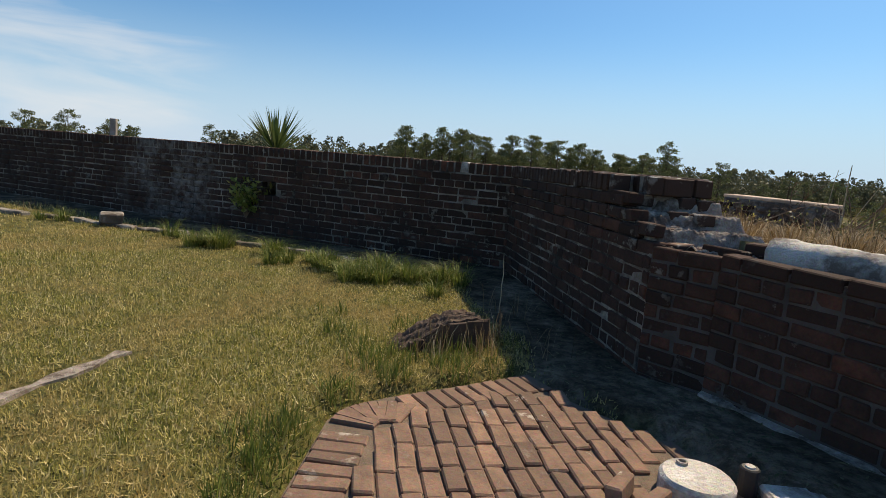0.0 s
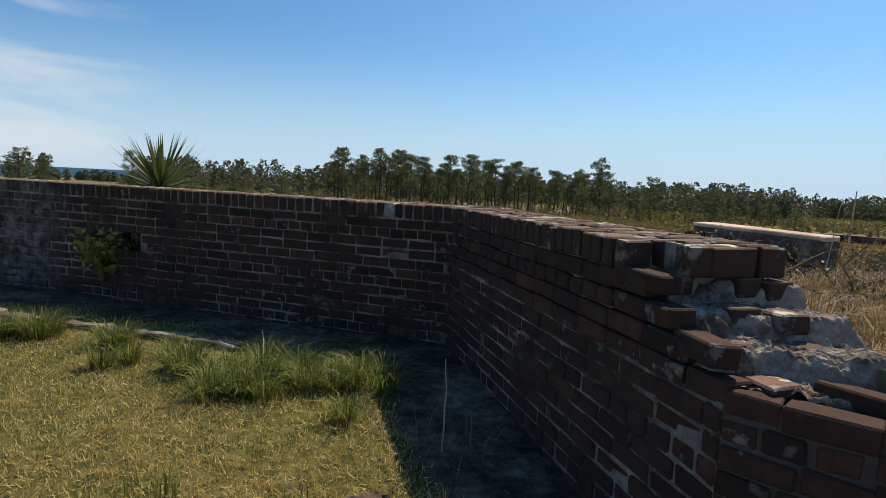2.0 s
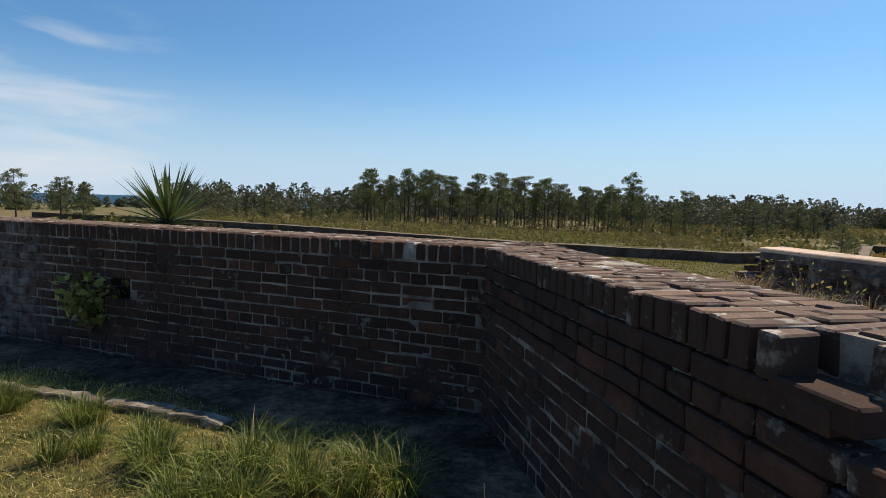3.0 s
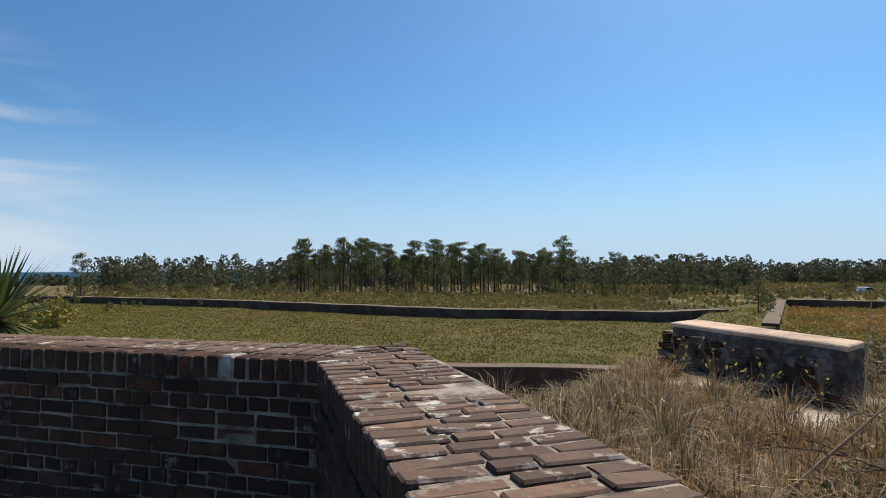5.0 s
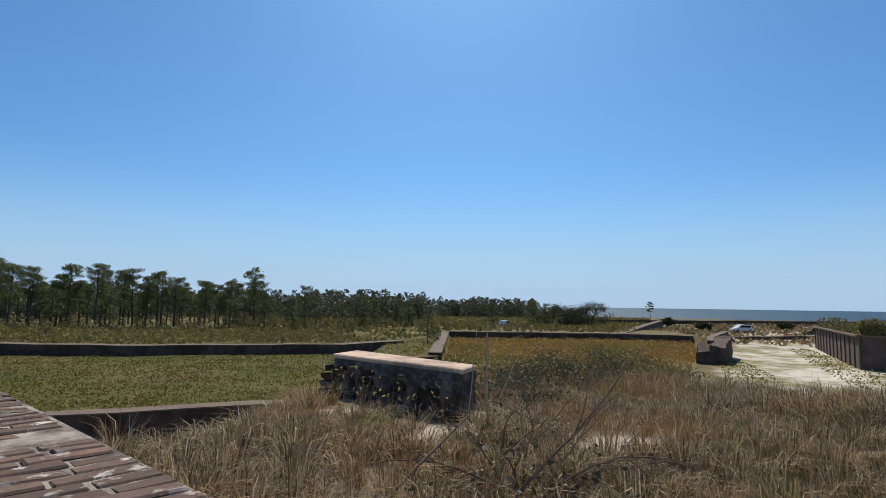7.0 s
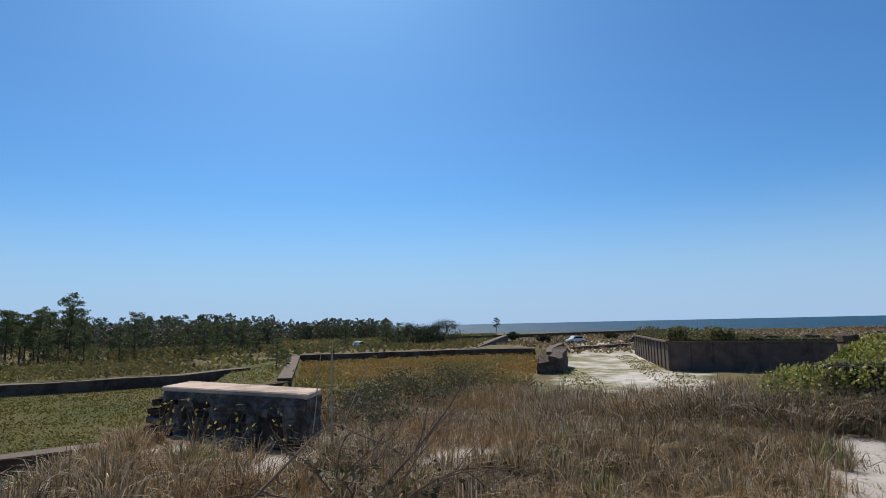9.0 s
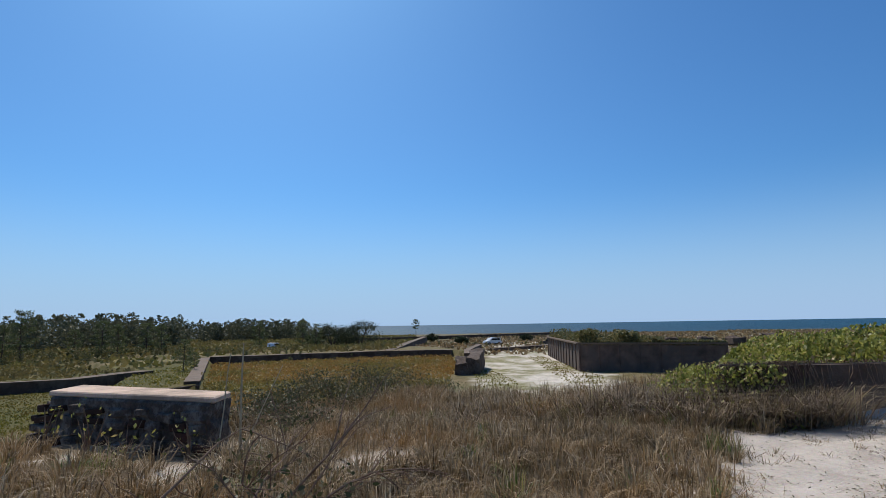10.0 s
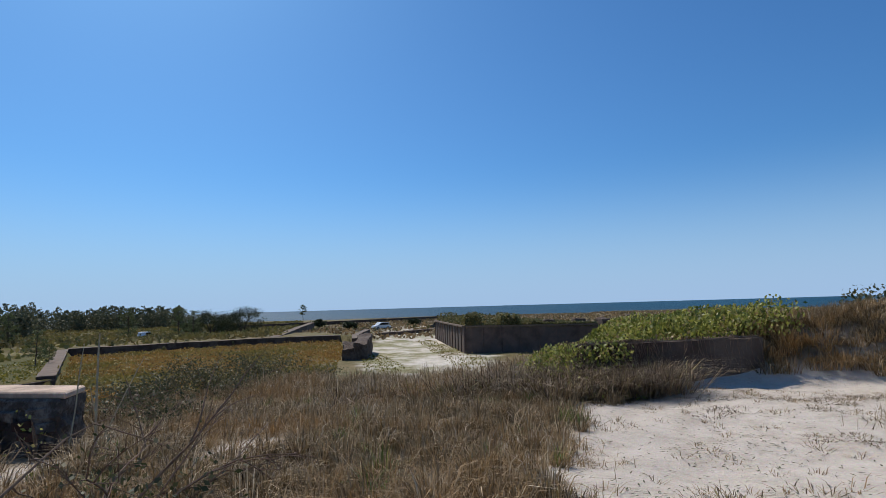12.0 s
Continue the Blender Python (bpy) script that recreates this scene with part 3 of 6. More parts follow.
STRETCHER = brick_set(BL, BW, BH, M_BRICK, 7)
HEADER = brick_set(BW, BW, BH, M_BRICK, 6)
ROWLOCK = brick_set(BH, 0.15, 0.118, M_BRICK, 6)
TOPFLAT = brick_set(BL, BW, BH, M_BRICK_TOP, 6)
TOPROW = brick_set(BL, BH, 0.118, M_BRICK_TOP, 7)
PAVER = brick_set(0.172, 0.078, 0.06, M_BRICK_PAVE, 7)
PAVE_EDGE = brick_set(0.205, 0.078, 0.06, M_BRICK_PAVE, 5)
PALE_CHIP = brick_set(BH * 1.15, 0.15, 0.118, M_COPING, 1)
BRK = random.Random(11)


def lay(meshes, m, parent, name="brick"):
    ob = new(name, BRK.choice(meshes))
    ob.matrix_basis = m
    ob.parent = parent
    return ob


def lay_face(a, b, z_top, courses, parent, limit=None, top_of=None, skip=None, proud=0.0):
    """Courses of brick on the inner face from a to b, going down from z_top: mostly stretchers, every fifth course headers.
    top_of(s): a lower top along the way. Returns the poses past the limit."""
    a, b = Vector(a), Vector(b)
    d = (b - a)
    length = d.length
    d.normalize()
    nrm = Vector((d.y, -d.x))            # out of the face
    ang = math.degrees(math.atan2(d.y, d.x))
    rest, count = [], 0
    for c in range(courses):
        zc = z_top - (c + 0.5) * COURSE
        head = c % 5 == 1
        step = (BW if head else BL) + JOINT
        s = -step * BRK.choice((0.1, 0.35, 0.5, 0.65))
        while s < length:
            mid = s + step / 2
            wl_ = (BW if head else BL)
            lo, hi2 = max(0.0, s), min(length, s + wl_)
            s += step
            if hi2 - lo < 0.05:
                continue
            mid = (lo + hi2) / 2
            if top_of and zc + BH / 2 > top_of(mid):
                continue
            if skip and skip(mid, zc):
                continue
            off = BRK.uniform(-0.004, 0.008) + proud
            p = a + d * mid + nrm * (off - BW / 2 + 0.010)
            sc = (hi2 - lo) / wl_
            m = pose(p.x, p.y, zc + BRK.uniform(-0.003, 0.003), BRK.uniform(-1.2, 1.2), BRK.uniform(-0.8, 0.8), ang + BRK.uniform(-1.5, 1.5)) @ Matrix.Diagonal((sc, 1, 1, 1))
            if limit is not None and count >= limit:
                rest.append((m, head))
            else:
                lay(HEADER if head else STRETCHER, m, parent)
                count += 1
    return rest


def join_poses(name, items, material, parent, label=""):
    """The bricks past the countable ones, joined into one part."""
    vs, fs, base = [], [], 0
    for m, me in items:
        co = np.empty(len(me.vertices) * 3, np.float32)
        me.vertices.foreach_get("co", co)
        co = co.reshape(-1, 3)
        mm = np.array(m)
        vs.append(co @ mm[:3, :3].T + mm[:3, 3])
        me.calc_loop_triangles()
        tr = np.empty(len(me.loop_triangles) * 3, np.int32)
        me.loop_triangles.foreach_get("vertices", tr)
        fs.append(tr.reshape(-1, 3) + base)
        base += len(co)
    me = fast_mesh(name, np.concatenate(vs), np.concatenate(fs), material)
    ob = new(name, me)
    ob.parent = parent
    return tagged(ob, label, kind="stuff")


def wall_core(name, a, b, thick, z0, z1, material, label, category="wall", end=0.0):
    """The mortar body of a wall: inner face a to b, thickness to its outside."""
    a, b = Vector(a), Vector(b)
    d = (b - a).normalized()
    out = Vector((-d.y, d.x))
    bm = bmesh.new()
    ring = [a - out * 0.004, b + d * end - out * 0.004, b + d * end + out * thick, a + out * thick]
    lo = [bm.verts.new((p.x, p.y, z0)) for p in ring]
    hi2 = [bm.verts.new((p.x, p.y, z1)) for p in ring]
    for k in range(4):
        bm.faces.new((lo[k], lo[(k + 1) % 4], hi2[(k + 1) % 4], hi2[k]))
    bm.faces.new(hi2)
    bm.faces.new(lo[::-1])
    bmesh.ops.recalc_face_normals(bm, faces=bm.faces)
    ob = part(name, bm, material)
    return tagged(ob, label, category, kind="structure")

# ---------------------------------------------------------------- the parapet walls
THICK = 0.64
H0, H1 = CORNER + LEFT_DIR * 3.46, CORNER + LEFT_DIR * 3.22
NORTH_OUT = Vector((0.349, 0.937)).normalized()
wall_north = wall_core("wall_north", LEFT_END, H0, 0.56, 0.2, TOP - 0.006, M_MORTAR, "long dark brick parapet wall with a rowlock top")
# the back of the hole gets darker mortar, painting in the recess shade
for a_, b_, z0_, z1_, off_ in ((H1, CORNER + (CORNER - H1).normalized() * 0.02, 0.2, TOP - 0.006, 0.0), (H0, H1, 0.2, 0.965, 0.0), (H0, H1, 1.16, TOP - 0.006, 0.0), (H0, H1, 0.965, 1.16, 0.36)):
    piece = wall_core("mortar_core", a_ + NORTH_OUT * off_, b_ + NORTH_OUT * off_, 0.56 - off_, z0_, z1_, M_MORTAR if off_ == 0 else M_MORTAR_DARK, "")
    piece.parent = wall_north
    for key in ("category", "kind", "label"):
        if key in piece:
            del piece[key]
wall_east = wall_core("wall_east", CORNER + Vector((0, 0)), RIGHT_END, THICK, 0.2, 1.16, M_MORTAR, "broken dark brick parapet wall with a stepped ruined end")
wall_low = wall_core("wall_low", LOW_A, LOW_B, 0.5, 0.2, 1.19, M_MORTAR_DARK, "low dark brick wall below a rounded mortar coping")
wall_back = wall_core("wall_south", LOW_B, LOW_C, 0.5, 0.2, 1.19, M_MORTAR_DARK, "low dark brick wall running on behind the walker")

EAST_D = (RIGHT_END - CORNER).normalized()
EAST_L = (RIGHT_END - CORNER).length
EAST_OUT = Vector((-EAST_D.y, EAST_D.x))
EAST_N = 2.48                       # length of the whole part of the wall


def upper_core():
    bm = bmesh.new()
    p = [CORNER + EAST_OUT * 0.022 + EAST_D * 0.0, CORNER + EAST_D * (EAST_N - 0.10) + EAST_OUT * 0.022, CORNER + EAST_D * (EAST_N - 0.07) + EAST_OUT * 0.17,
         CORNER + EAST_D * (EAST_N + 0.10) + EAST_OUT * 0.19, CORNER + EAST_D * (EAST_N + 0.12) + EAST_OUT * 0.56, CORNER + EAST_OUT * 0.60, CORNER - EAST_D * 0.42 + EAST_OUT * 0.58, CORNER - EAST_D * 0.45 + EAST_OUT * 0.30]
    lo = [bm.verts.new((q.x, q.y, 1.155)) for q in p]
    hi2 = [bm.verts.new((q.x, q.y, TOP - 0.004)) for q in p]
    for k in range(8):
        bm.faces.new((lo[k], lo[(k + 1) % 8], hi2[(k + 1) % 8], hi2[k]))
    bm.faces.new(hi2)
    bm.faces.new(lo[::-1])
    bmesh.ops.recalc_face_normals(bm, faces=bm.faces)
    part("mortar_core", bm, M_MORTAR_TOP, wall_east)


upper_core()


def rubble(name, parent, outline, z0, z1, seed, material, amp=0.02, label=""):
    """A low lump of broken masonry with an uneven top over a plan outline."""
    bm = bmesh.new()
    lo = [bm.verts.new((x, y, z0)) for x, y in outline]
    bm.faces.new(lo)
    ex = bmesh.ops.extrude_face_region(bm, geom=bm.faces[:])
    for v in [g for g in ex["geom"] if isinstance(g, bmesh.types.BMVert)]:
        v.co.z = z1
    bmesh.ops.subdivide_edges(bm, edges=bm.edges[:], cuts=5, use_grid_fill=True)
    bmesh.ops.recalc_face_normals(bm, faces=bm.faces)
    rough_up(bm, amp, 11.0, seed)
    rough_up(bm, amp * 1.2, 4.0, seed + 5)
    return part(name, bm, material, parent, label)


def on_east(s, out):
    q = CORNER + EAST_D * s + EAST_OUT * out
    return (q.x, q.y)


STEP_END = (2.52, 2.74, 2.95, 3.14)

def broken_end():
    """Mortar and brick core left where the courses have fallen away."""
    bm = bmesh.new()
    ns, no = 110, 64
    rows = []
    for j in range(no + 1):
        row = []
        for i in range(ns + 1):
            o = 0.03 + 0.60 * j / no
            s = EAST_N - 0.04 + (EAST_L - EAST_N + 0.0 + 0.75 * o) * i / ns
            jag = 0.07 * noise.noise(Vector((s * 5, o * 5, 2))) + 0.03 * noise.noise(Vector((s * 23, o * 23, 5)))
            z = TOP - 0.137
            for s_end in STEP_END:
                u = min(1.0, max(0.0, (s + jag - s_end - 0.42 * max(0.0, o - 0.05) + 0.04) / 0.07))
                z -= COURSE * u * u * (3 - 2 * u)
            z += 0.016 * noise.noise(Vector((s * 14, o * 14, 1))) + 0.014 * noise.noise(Vector((s * 42, o * 42, 8))) + 0.006 * noise.noise(Vector((s * 95, o * 95, 4)))
            q = on_east(s, o)
            row.append(bm.verts.new((*q, z if 0 < j < no else 1.1)))
        rows.append(row)
    for j in range(no):
        for i in range(ns):
            bm.faces.new((rows[j][i], rows[j + 1][i], rows[j + 1][i + 1], rows[j][i + 1]))
    bmesh.ops.recalc_face_normals(bm, faces=bm.faces)
    part("broken_masonry", bm, M_RUBBLE, wall_east, "pale crumbling mortar and broken brick")


broken_end()

# rounded mortar coping behind the low wall
def coping(name, a, b, parent, r=0.11, z=1.235, seed=0.0):
    bm = bmesh.new()
    a, b = Vector(a), Vector(b)
    n = 14
    pts = [(*(a + (b - a) * k / n), z + 0.004 * math.sin(k * 1.7 + seed)) for k in range(n + 1)]
    tube(bm, pts, [r * (1 + 0.015 * math.sin(k * 2.3 + seed)) for k in range(n + 1)], 12)
    bmesh.ops.subdivide_edges(bm, edges=bm.edges[:], cuts=1, use_grid_fill=True)
    rough_up(bm, 0.006, 18.0, seed)
    ob = part(name, bm, M_COPING, parent, "pale rounded mortar coping")
    ob.data.polygons.foreach_set("use_smooth", [True] * len(ob.data.polygons))
    return ob


LOW_D = (LOW_B - LOW_A).normalized()
LOW_OUT = Vector((-LOW_D.y, LOW_D.x))
BACK_D = (LOW_C - LOW_B).normalized()
BACK_OUT = Vector((-BACK_D.y, BACK_D.x))
coping("coping", LOW_A + LOW_OUT * 0.30 + LOW_D * 0.10, LOW_B + LOW_OUT * 0.26, wall_low, 0.105, 1.225)
coping("coping", LOW_B + BACK_OUT * 0.26, LOW_C + BACK_OUT * 0.26, wall_back, 0.105, 1.225, 3.0)
rubble("broken_masonry", wall_low, [tuple(RIGHT_END + EAST_OUT * 0.08 - EAST_D * 0.05), tuple(LOW_A + LOW_OUT * 0.09), tuple(LOW_A + LOW_OUT * 0.55 + LOW_D * 0.15), tuple(RIGHT_END + EAST_OUT * 0.66)], 0.2, 1.19, 6.0, M_MORTAR_DARK, 0.018)


piece = wall_core("mortar_core", RIGHT_END, LOW_A, 0.3, 0.2, 1.185, M_MORTAR_DARK, "")
piece.parent = wall_low
for key in ("category", "kind", "label"):
    if key in piece:
        del piece[key]


def ledge(a, b, parent):
    """A narrow mortar footing along the base of the low wall."""
    bm = bmesh.new()
    a, b = Vector(a), Vector(b)
    d = (b - a).normalized()
    inn = Vector((d.y, -d.x))
    n = 10
    vs = []
    for k in range(n + 1):
        q = a + (b - a) * k / n
        w = 0.045 + 0.02 * math.sin(k * 2.1)
        vs.append([bm.verts.new((*(q + inn * w), 0.3)), bm.verts.new((*(q + inn * w), 0.462)), bm.verts.new((*(q - inn * 0.05), 0.485))])
    for p, q in zip(vs, vs[1:]):
        bm.faces.new((p[0], q[0], q[1], p[1]))
        bm.faces.new((p[1], q[1], q[2], p[2]))
    bmesh.ops.recalc_face_normals(bm, faces=bm.faces)
    rough_up(bm, 0.012, 9.0, 2.0)
    part("footing", bm, M_MORTAR_TOP, parent, "pale crumbling mortar footing")


ledge(LOW_A, LOW_B, wall_low)

# ---------------------------------------------------------------- curb along the walkway
CURB = [(-6.9, 8.32, 0.9), (-6.0, 8.12, 0.9), (-5.1, 7.98, 0.6), (-4.55, 7.84, 0.5), (-4.05, 7.69, 0.45), (-3.4, 7.53, 0.7), (-2.72, 7.33, 0.66), (-2.1, 7.16, 0.6), (-1.52, 6.99, 0.55), (-1.05, 6.85, 0.42)]
for k, (cx, cy, cl) in enumerate(CURB):
    bm = bmesh.new()
    box(bm, -cl / 2, cl / 2, -0.06, 0.06, -0.12, 0.045, 0.01)
    bmesh.ops.subdivide_edges(bm, edges=[e for e in bm.edges if e.calc_length() > 0.12], cuts=5, use_grid_fill=True)
    rough_up(bm, 0.02, 7.0, k * 2.0)
    rough_up(bm, 0.008, 25.0, k * 2.0)
    ob = part("curb_stone", bm, M_CURB)
    ob.matrix_basis = pose(cx, cy, float(height(cx, cy)), 0, 1.5 - k % 3 * 1.5, -16 + (k % 3 - 1) * 3)
    tagged(ob, "worn grey curb stone along the shaded walkway", "curb", "curb stones of the walkway")
bm = bmesh.new()
box(bm, -0.13, 0.13, -0.1, 0.1, -0.05, 0.08, 0.015)
rough_up(bm, 0.02, 6.0, 9.0)
ob = part("loose_stone", bm, M_CURB)
ob.matrix_basis = pose(-4.20, 7.72, 0.545, 5, 4, 30)
tagged(ob, "loose grey stone lying on the curb", "stone")

# worn concrete strip let into the lawn
bm = bmesh.new()
n = 10
strip = []
for k in range(n + 1):
    q = Vector((-1.66, 2.45)).lerp(Vector((-1.38, 3.62)), k / n)
    w = 0.04 + 0.02 * math.sin(k * 1.9)
    strip.append([bm.verts.new((q.x - w, q.y, 0.40)), bm.verts.new((q.x - w, q.y, 0.462)), bm.verts.new((q.x + w, q.y, 0.466)), bm.verts.new((q.x + w, q.y, 0.40))])
for p, q in zip(strip, strip[1:]):
    for k in range(3):
        bm.faces.new((p[k], q[k], q[k + 1], p[k + 1]))
bm.faces.new(strip[0])
bm.faces.new(strip[-1][::-1])
bmesh.ops.recalc_face_normals(bm, faces=bm.faces)
rough_up(bm, 0.012, 8.0)
tagged(part("concrete_strip", bm, M_RUBBLE), "sunken pale concrete strip in the lawn", "concrete strip")


# ---------------------------------------------------------------- timber baulk at the edge of the lawn
def baulk():
    root = thing("timber_baulk", "rotten dark timber baulk half sunk in the lawn", "timber", at=(0.25, 4.33, FLOOR))
    root.rotation_euler = (0, radians(-3), radians(27))
    bm = bmesh.new()
    nx, ny = 44, 22
    rows = []
    for j in range(ny + 1):
        row = []
        for i in range(nx + 1):
            x, y = -0.44 + 0.70 * i / nx, -0.125 + 0.25 * j / ny
            fall = max(0.0, min(1.0, (0.06 - x) / 0.46))
            z = 0.165 - 0.20 * fall ** 1.2
            crack = abs(math.sin(13.5 * x + 2.2 * math.sin(21 * y) + 1.0)) ** 0.35 * abs(math.sin(34 * y + 1.6 * math.sin(9 * x))) ** 0.25
            z -= 0.045 * (1 - crack) + 0.014 * noise.noise(Vector((x * 30, y * 30, 3)))
            if j in (0, ny) or i in (0, nx):
                z = -0.12
            e = 0.022 * noise.noise(Vector((x * 16, y * 16, 7)))
            row.append(bm.verts.new((x + e * (1.6 if i > nx - 3 else 0.4), y + e * (1.0 if j < 3 or j > ny - 3 else 0.3), z)))
        rows.append(row)
    for j in range(ny):
        for i in range(nx):
            bm.faces.new((rows[j][i], rows[j][i + 1], rows[j + 1][i + 1], rows[j + 1][i]))
    part("baulk", bm, M_WOOD, root)
    r = random.Random(9)
    for k in range(9):
        bm = bmesh.new()
        x, y = r.uniform(-0.3, 0.2), r.uniform(-0.13, -0.06)
        box(bm, x, x + r.uniform(0.08, 0.2), y - 0.012, y + 0.012, -0.05, 0.15 - 0.4 * max(0, -x), 0.004)
        rough_up(bm, 0.012, 25, k)
        part("splinter", bm, M_WOOD, root)


baulk()

# ---------------------------------------------------------------- round lid and pipe beside the paving
def round_lid():
    root = thing("access_lid", "pale round concrete access lid on a brick collar", "access lid", at=(1.335, 2.90, 0.39))
    bm = bmesh.new()
    tube(bm, [(0, 0, -0.02), (0, 0, 0.085), (0, 0, 0.10)], [0.138, 0.138, 0.126], 28)
    rough_up(bm, 0.004, 12)
    part("lid", bm, M_COPING, root)
    bm = bmesh.new()
    res = bmesh.ops.create_cone(bm, cap_ends=False, segments=18, radius1=0.022, radius2=0.022, depth=0.012)
    bmesh.ops.translate(bm, verts=res["verts"], vec=(-0.03, 0.08, 0.106))
    bmesh.ops.solidify(bm, geom=bm.faces[:], thickness=0.007)
    part("ring", bm, M_CONCRETE, root, "small grey lifting ring")
    root = thing("pipe_stub", "short black plastic pipe with a pale cap", "pipe", at=(1.55, 2.95, 0.40))
    bm = bmesh.new()
    tube(bm, [(0, 0, -0.05), (0, 0, 0.115), (0, 0, 0.12)], [0.036, 0.036, 0.030], 18)
    part("pipe", bm, M_BLACK, root)
    bm = bmesh.new()
    tube(bm, [(0, 0, 0.118), (0, 0, 0.125)], [0.021, 0.018], 14)
    part("cap", bm, M_COPING, root, "pale round cap")
    root = thing("valve_box", "pale concrete box beside the black pipe", "box", at=(1.72, 2.87, 0.40))
    bm = bmesh.new()
    box(bm, -0.13, 0.13, -0.09, 0.09, -0.05, 0.06, 0.012)
    rough_up(bm, 0.006, 10)
    part("box_body", bm, M_COPING, root)


round_lid()


# ---------------------------------------------------------------- the concrete block outside
def slab_block():
    root = thing("masonry_block", "dark rubble masonry block capped by a tan concrete slab", "masonry block", at=(0, 0, 0))
    a, b, c, d = Vector((4.50, 10.62)), Vector((4.88, 8.42)), Vector((5.28, 8.70)), Vector((5.03, 10.98))
    bm = bmesh.new()
    for z0, z1, pts in ((1.375, 1.43, (a, b, c, d)),):
        lo = [bm.verts.new((p.x, p.y, z0)) for p in pts]
        hi2 = [bm.verts.new((p.x, p.y, z1)) for p in pts]
        for k in range(4):
            bm.faces.new((lo[k], lo[(k + 1) % 4], hi2[(k + 1) % 4], hi2[k]))
        bm.faces.new(hi2)
        bm.faces.new(lo[::-1])
    bmesh.ops.recalc_face_normals(bm, faces=bm.faces)
    bmesh.ops.bevel(bm, geom=bm.edges[:], offset=0.012, segments=1, affect='EDGES')
    part("slab", bm, M_SLAB, root, "tan concrete slab")
    u, w = (b - a).normalized(), (d - a).normalized()
    bm = bmesh.new()
    box(bm, 0.05, (b - a).length - 0.03, -0.03, (d - a).length - 0.06, 0.55, 1.378, 0.02)
    bmesh.ops.subdivide_edges(bm, edges=bm.edges[:], cuts=13, use_grid_fill=True)
    for v in bm.verts:
        x, y = v.co.x, v.co.y
        q = a + u * x + w * y
        v.co.x, v.co.y = q.x, q.y
    for v in bm.verts:
        if v.co.z < 1.3:
            v.co += noise.noise_vector(v.co * 6.0) * 0.05 + noise.noise_vector(v.co * 15.0) * 0.03
    part("rubble_body", bm, M_LIME, root, "dark rubble and lime mortar")
    stones = [brick_mesh(0.13 + 0.03 * k, 0.12, 0.06 + 0.012 * (k % 3), 40 + k) for k in range(5)]
    for k, me in enumerate(stones):
        me.materials.append(M_BRICK if k % 2 else M_LIME)
    r = random.Random(5)
    ang = math.degrees(math.atan2(u.y, u.x))
    for row in range(5):
        z = 0.86 + row * 0.098
        x = -0.25 + row * 0.055 if row < 4 else 0.1
        while x < (b - a).length - 0.12:
            q = a + u * (x + 0.12) - w * (r.uniform(-0.005, 0.03) + (0.03 if row < 2 else 0))
            lay(stones, pose(q.x, q.y, z + r.uniform(-0.03, 0.03), r.uniform(-14, 14), r.uniform(-10, 10), ang + r.uniform(-14, 14)), root, "stone")
            x += 0.22 + r.uniform(0, 0.16)
        for k in range(3):
            q = a + w * (0.05 + k * 0.24) - u * (0.16 - row * 0.03)
            lay(stones, pose(q.x, q.y, z, r.uniform(-6, 6), r.uniform(-3, 3), ang + 90 + r.uniform(-9, 9)), root, "stone")


slab_block()


# ---------------------------------------------------------------- far terrace walls
def terrace_wall(name, line, thick, z_top, z_low, label, taper=None):
    """A long wall with a paler top course, following a line."""
    root = thing(name, label, "wall", kind="structure")
    pts = [Vector(p) for p in line]
    fine = []
    for p, q in zip(pts, pts[1:]):
        n = max(1, int((q - p).length / 2.5))
        fine += [p.lerp(q, k / n) for k in range(n)]
    fine.append(pts[-1])
    total = sum((q - p).length for p, q in zip(fine, fine[1:]))
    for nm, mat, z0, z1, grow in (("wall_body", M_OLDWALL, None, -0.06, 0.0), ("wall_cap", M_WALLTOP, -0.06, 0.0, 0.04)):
        bm = bmesh.new()
        rows, run = [], 0.0
        for k, p in enumerate(fine):
            if k:
                run += (p - fine[k - 1]).length
            d = (fine[min(k + 1, len(fine) - 1)] - fine[max(k - 1, 0)]).normalized()
            out = Vector((-d.y, d.x))
            zt = z_top if taper is None else z_top + taper * run / total
            zt += 0.03 * math.sin(k * 1.7)
            lo = z_low if z0 is None else zt + z0
            i, o = p - out * grow, p + out * (thick + grow)
            rows.append([bm.verts.new((*i, lo)), bm.verts.new((*i, zt + z1)), bm.verts.new((*o, zt + z1)), bm.verts.new((*o, lo))])
        for p, q in zip(rows, rows[1:]):
            for k in range(4):
                bm.faces.new((p[k], q[k], q[(k + 1) % 4], p[(k + 1) % 4]))
        bm.faces.new(rows[0])
        bm.faces.new(rows[-1][::-1])
        bmesh.ops.recalc_face_normals(bm, faces=bm.faces)
        part(nm, bm, mat, root)
    return root


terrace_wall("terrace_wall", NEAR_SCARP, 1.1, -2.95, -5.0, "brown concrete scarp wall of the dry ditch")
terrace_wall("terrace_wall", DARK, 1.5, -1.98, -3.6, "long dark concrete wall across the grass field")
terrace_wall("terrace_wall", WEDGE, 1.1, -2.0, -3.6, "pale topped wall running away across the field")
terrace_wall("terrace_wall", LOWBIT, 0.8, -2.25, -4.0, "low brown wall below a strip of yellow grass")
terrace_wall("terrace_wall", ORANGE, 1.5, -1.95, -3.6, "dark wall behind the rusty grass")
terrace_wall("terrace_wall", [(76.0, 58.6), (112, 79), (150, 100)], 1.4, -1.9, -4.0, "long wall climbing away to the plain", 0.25)
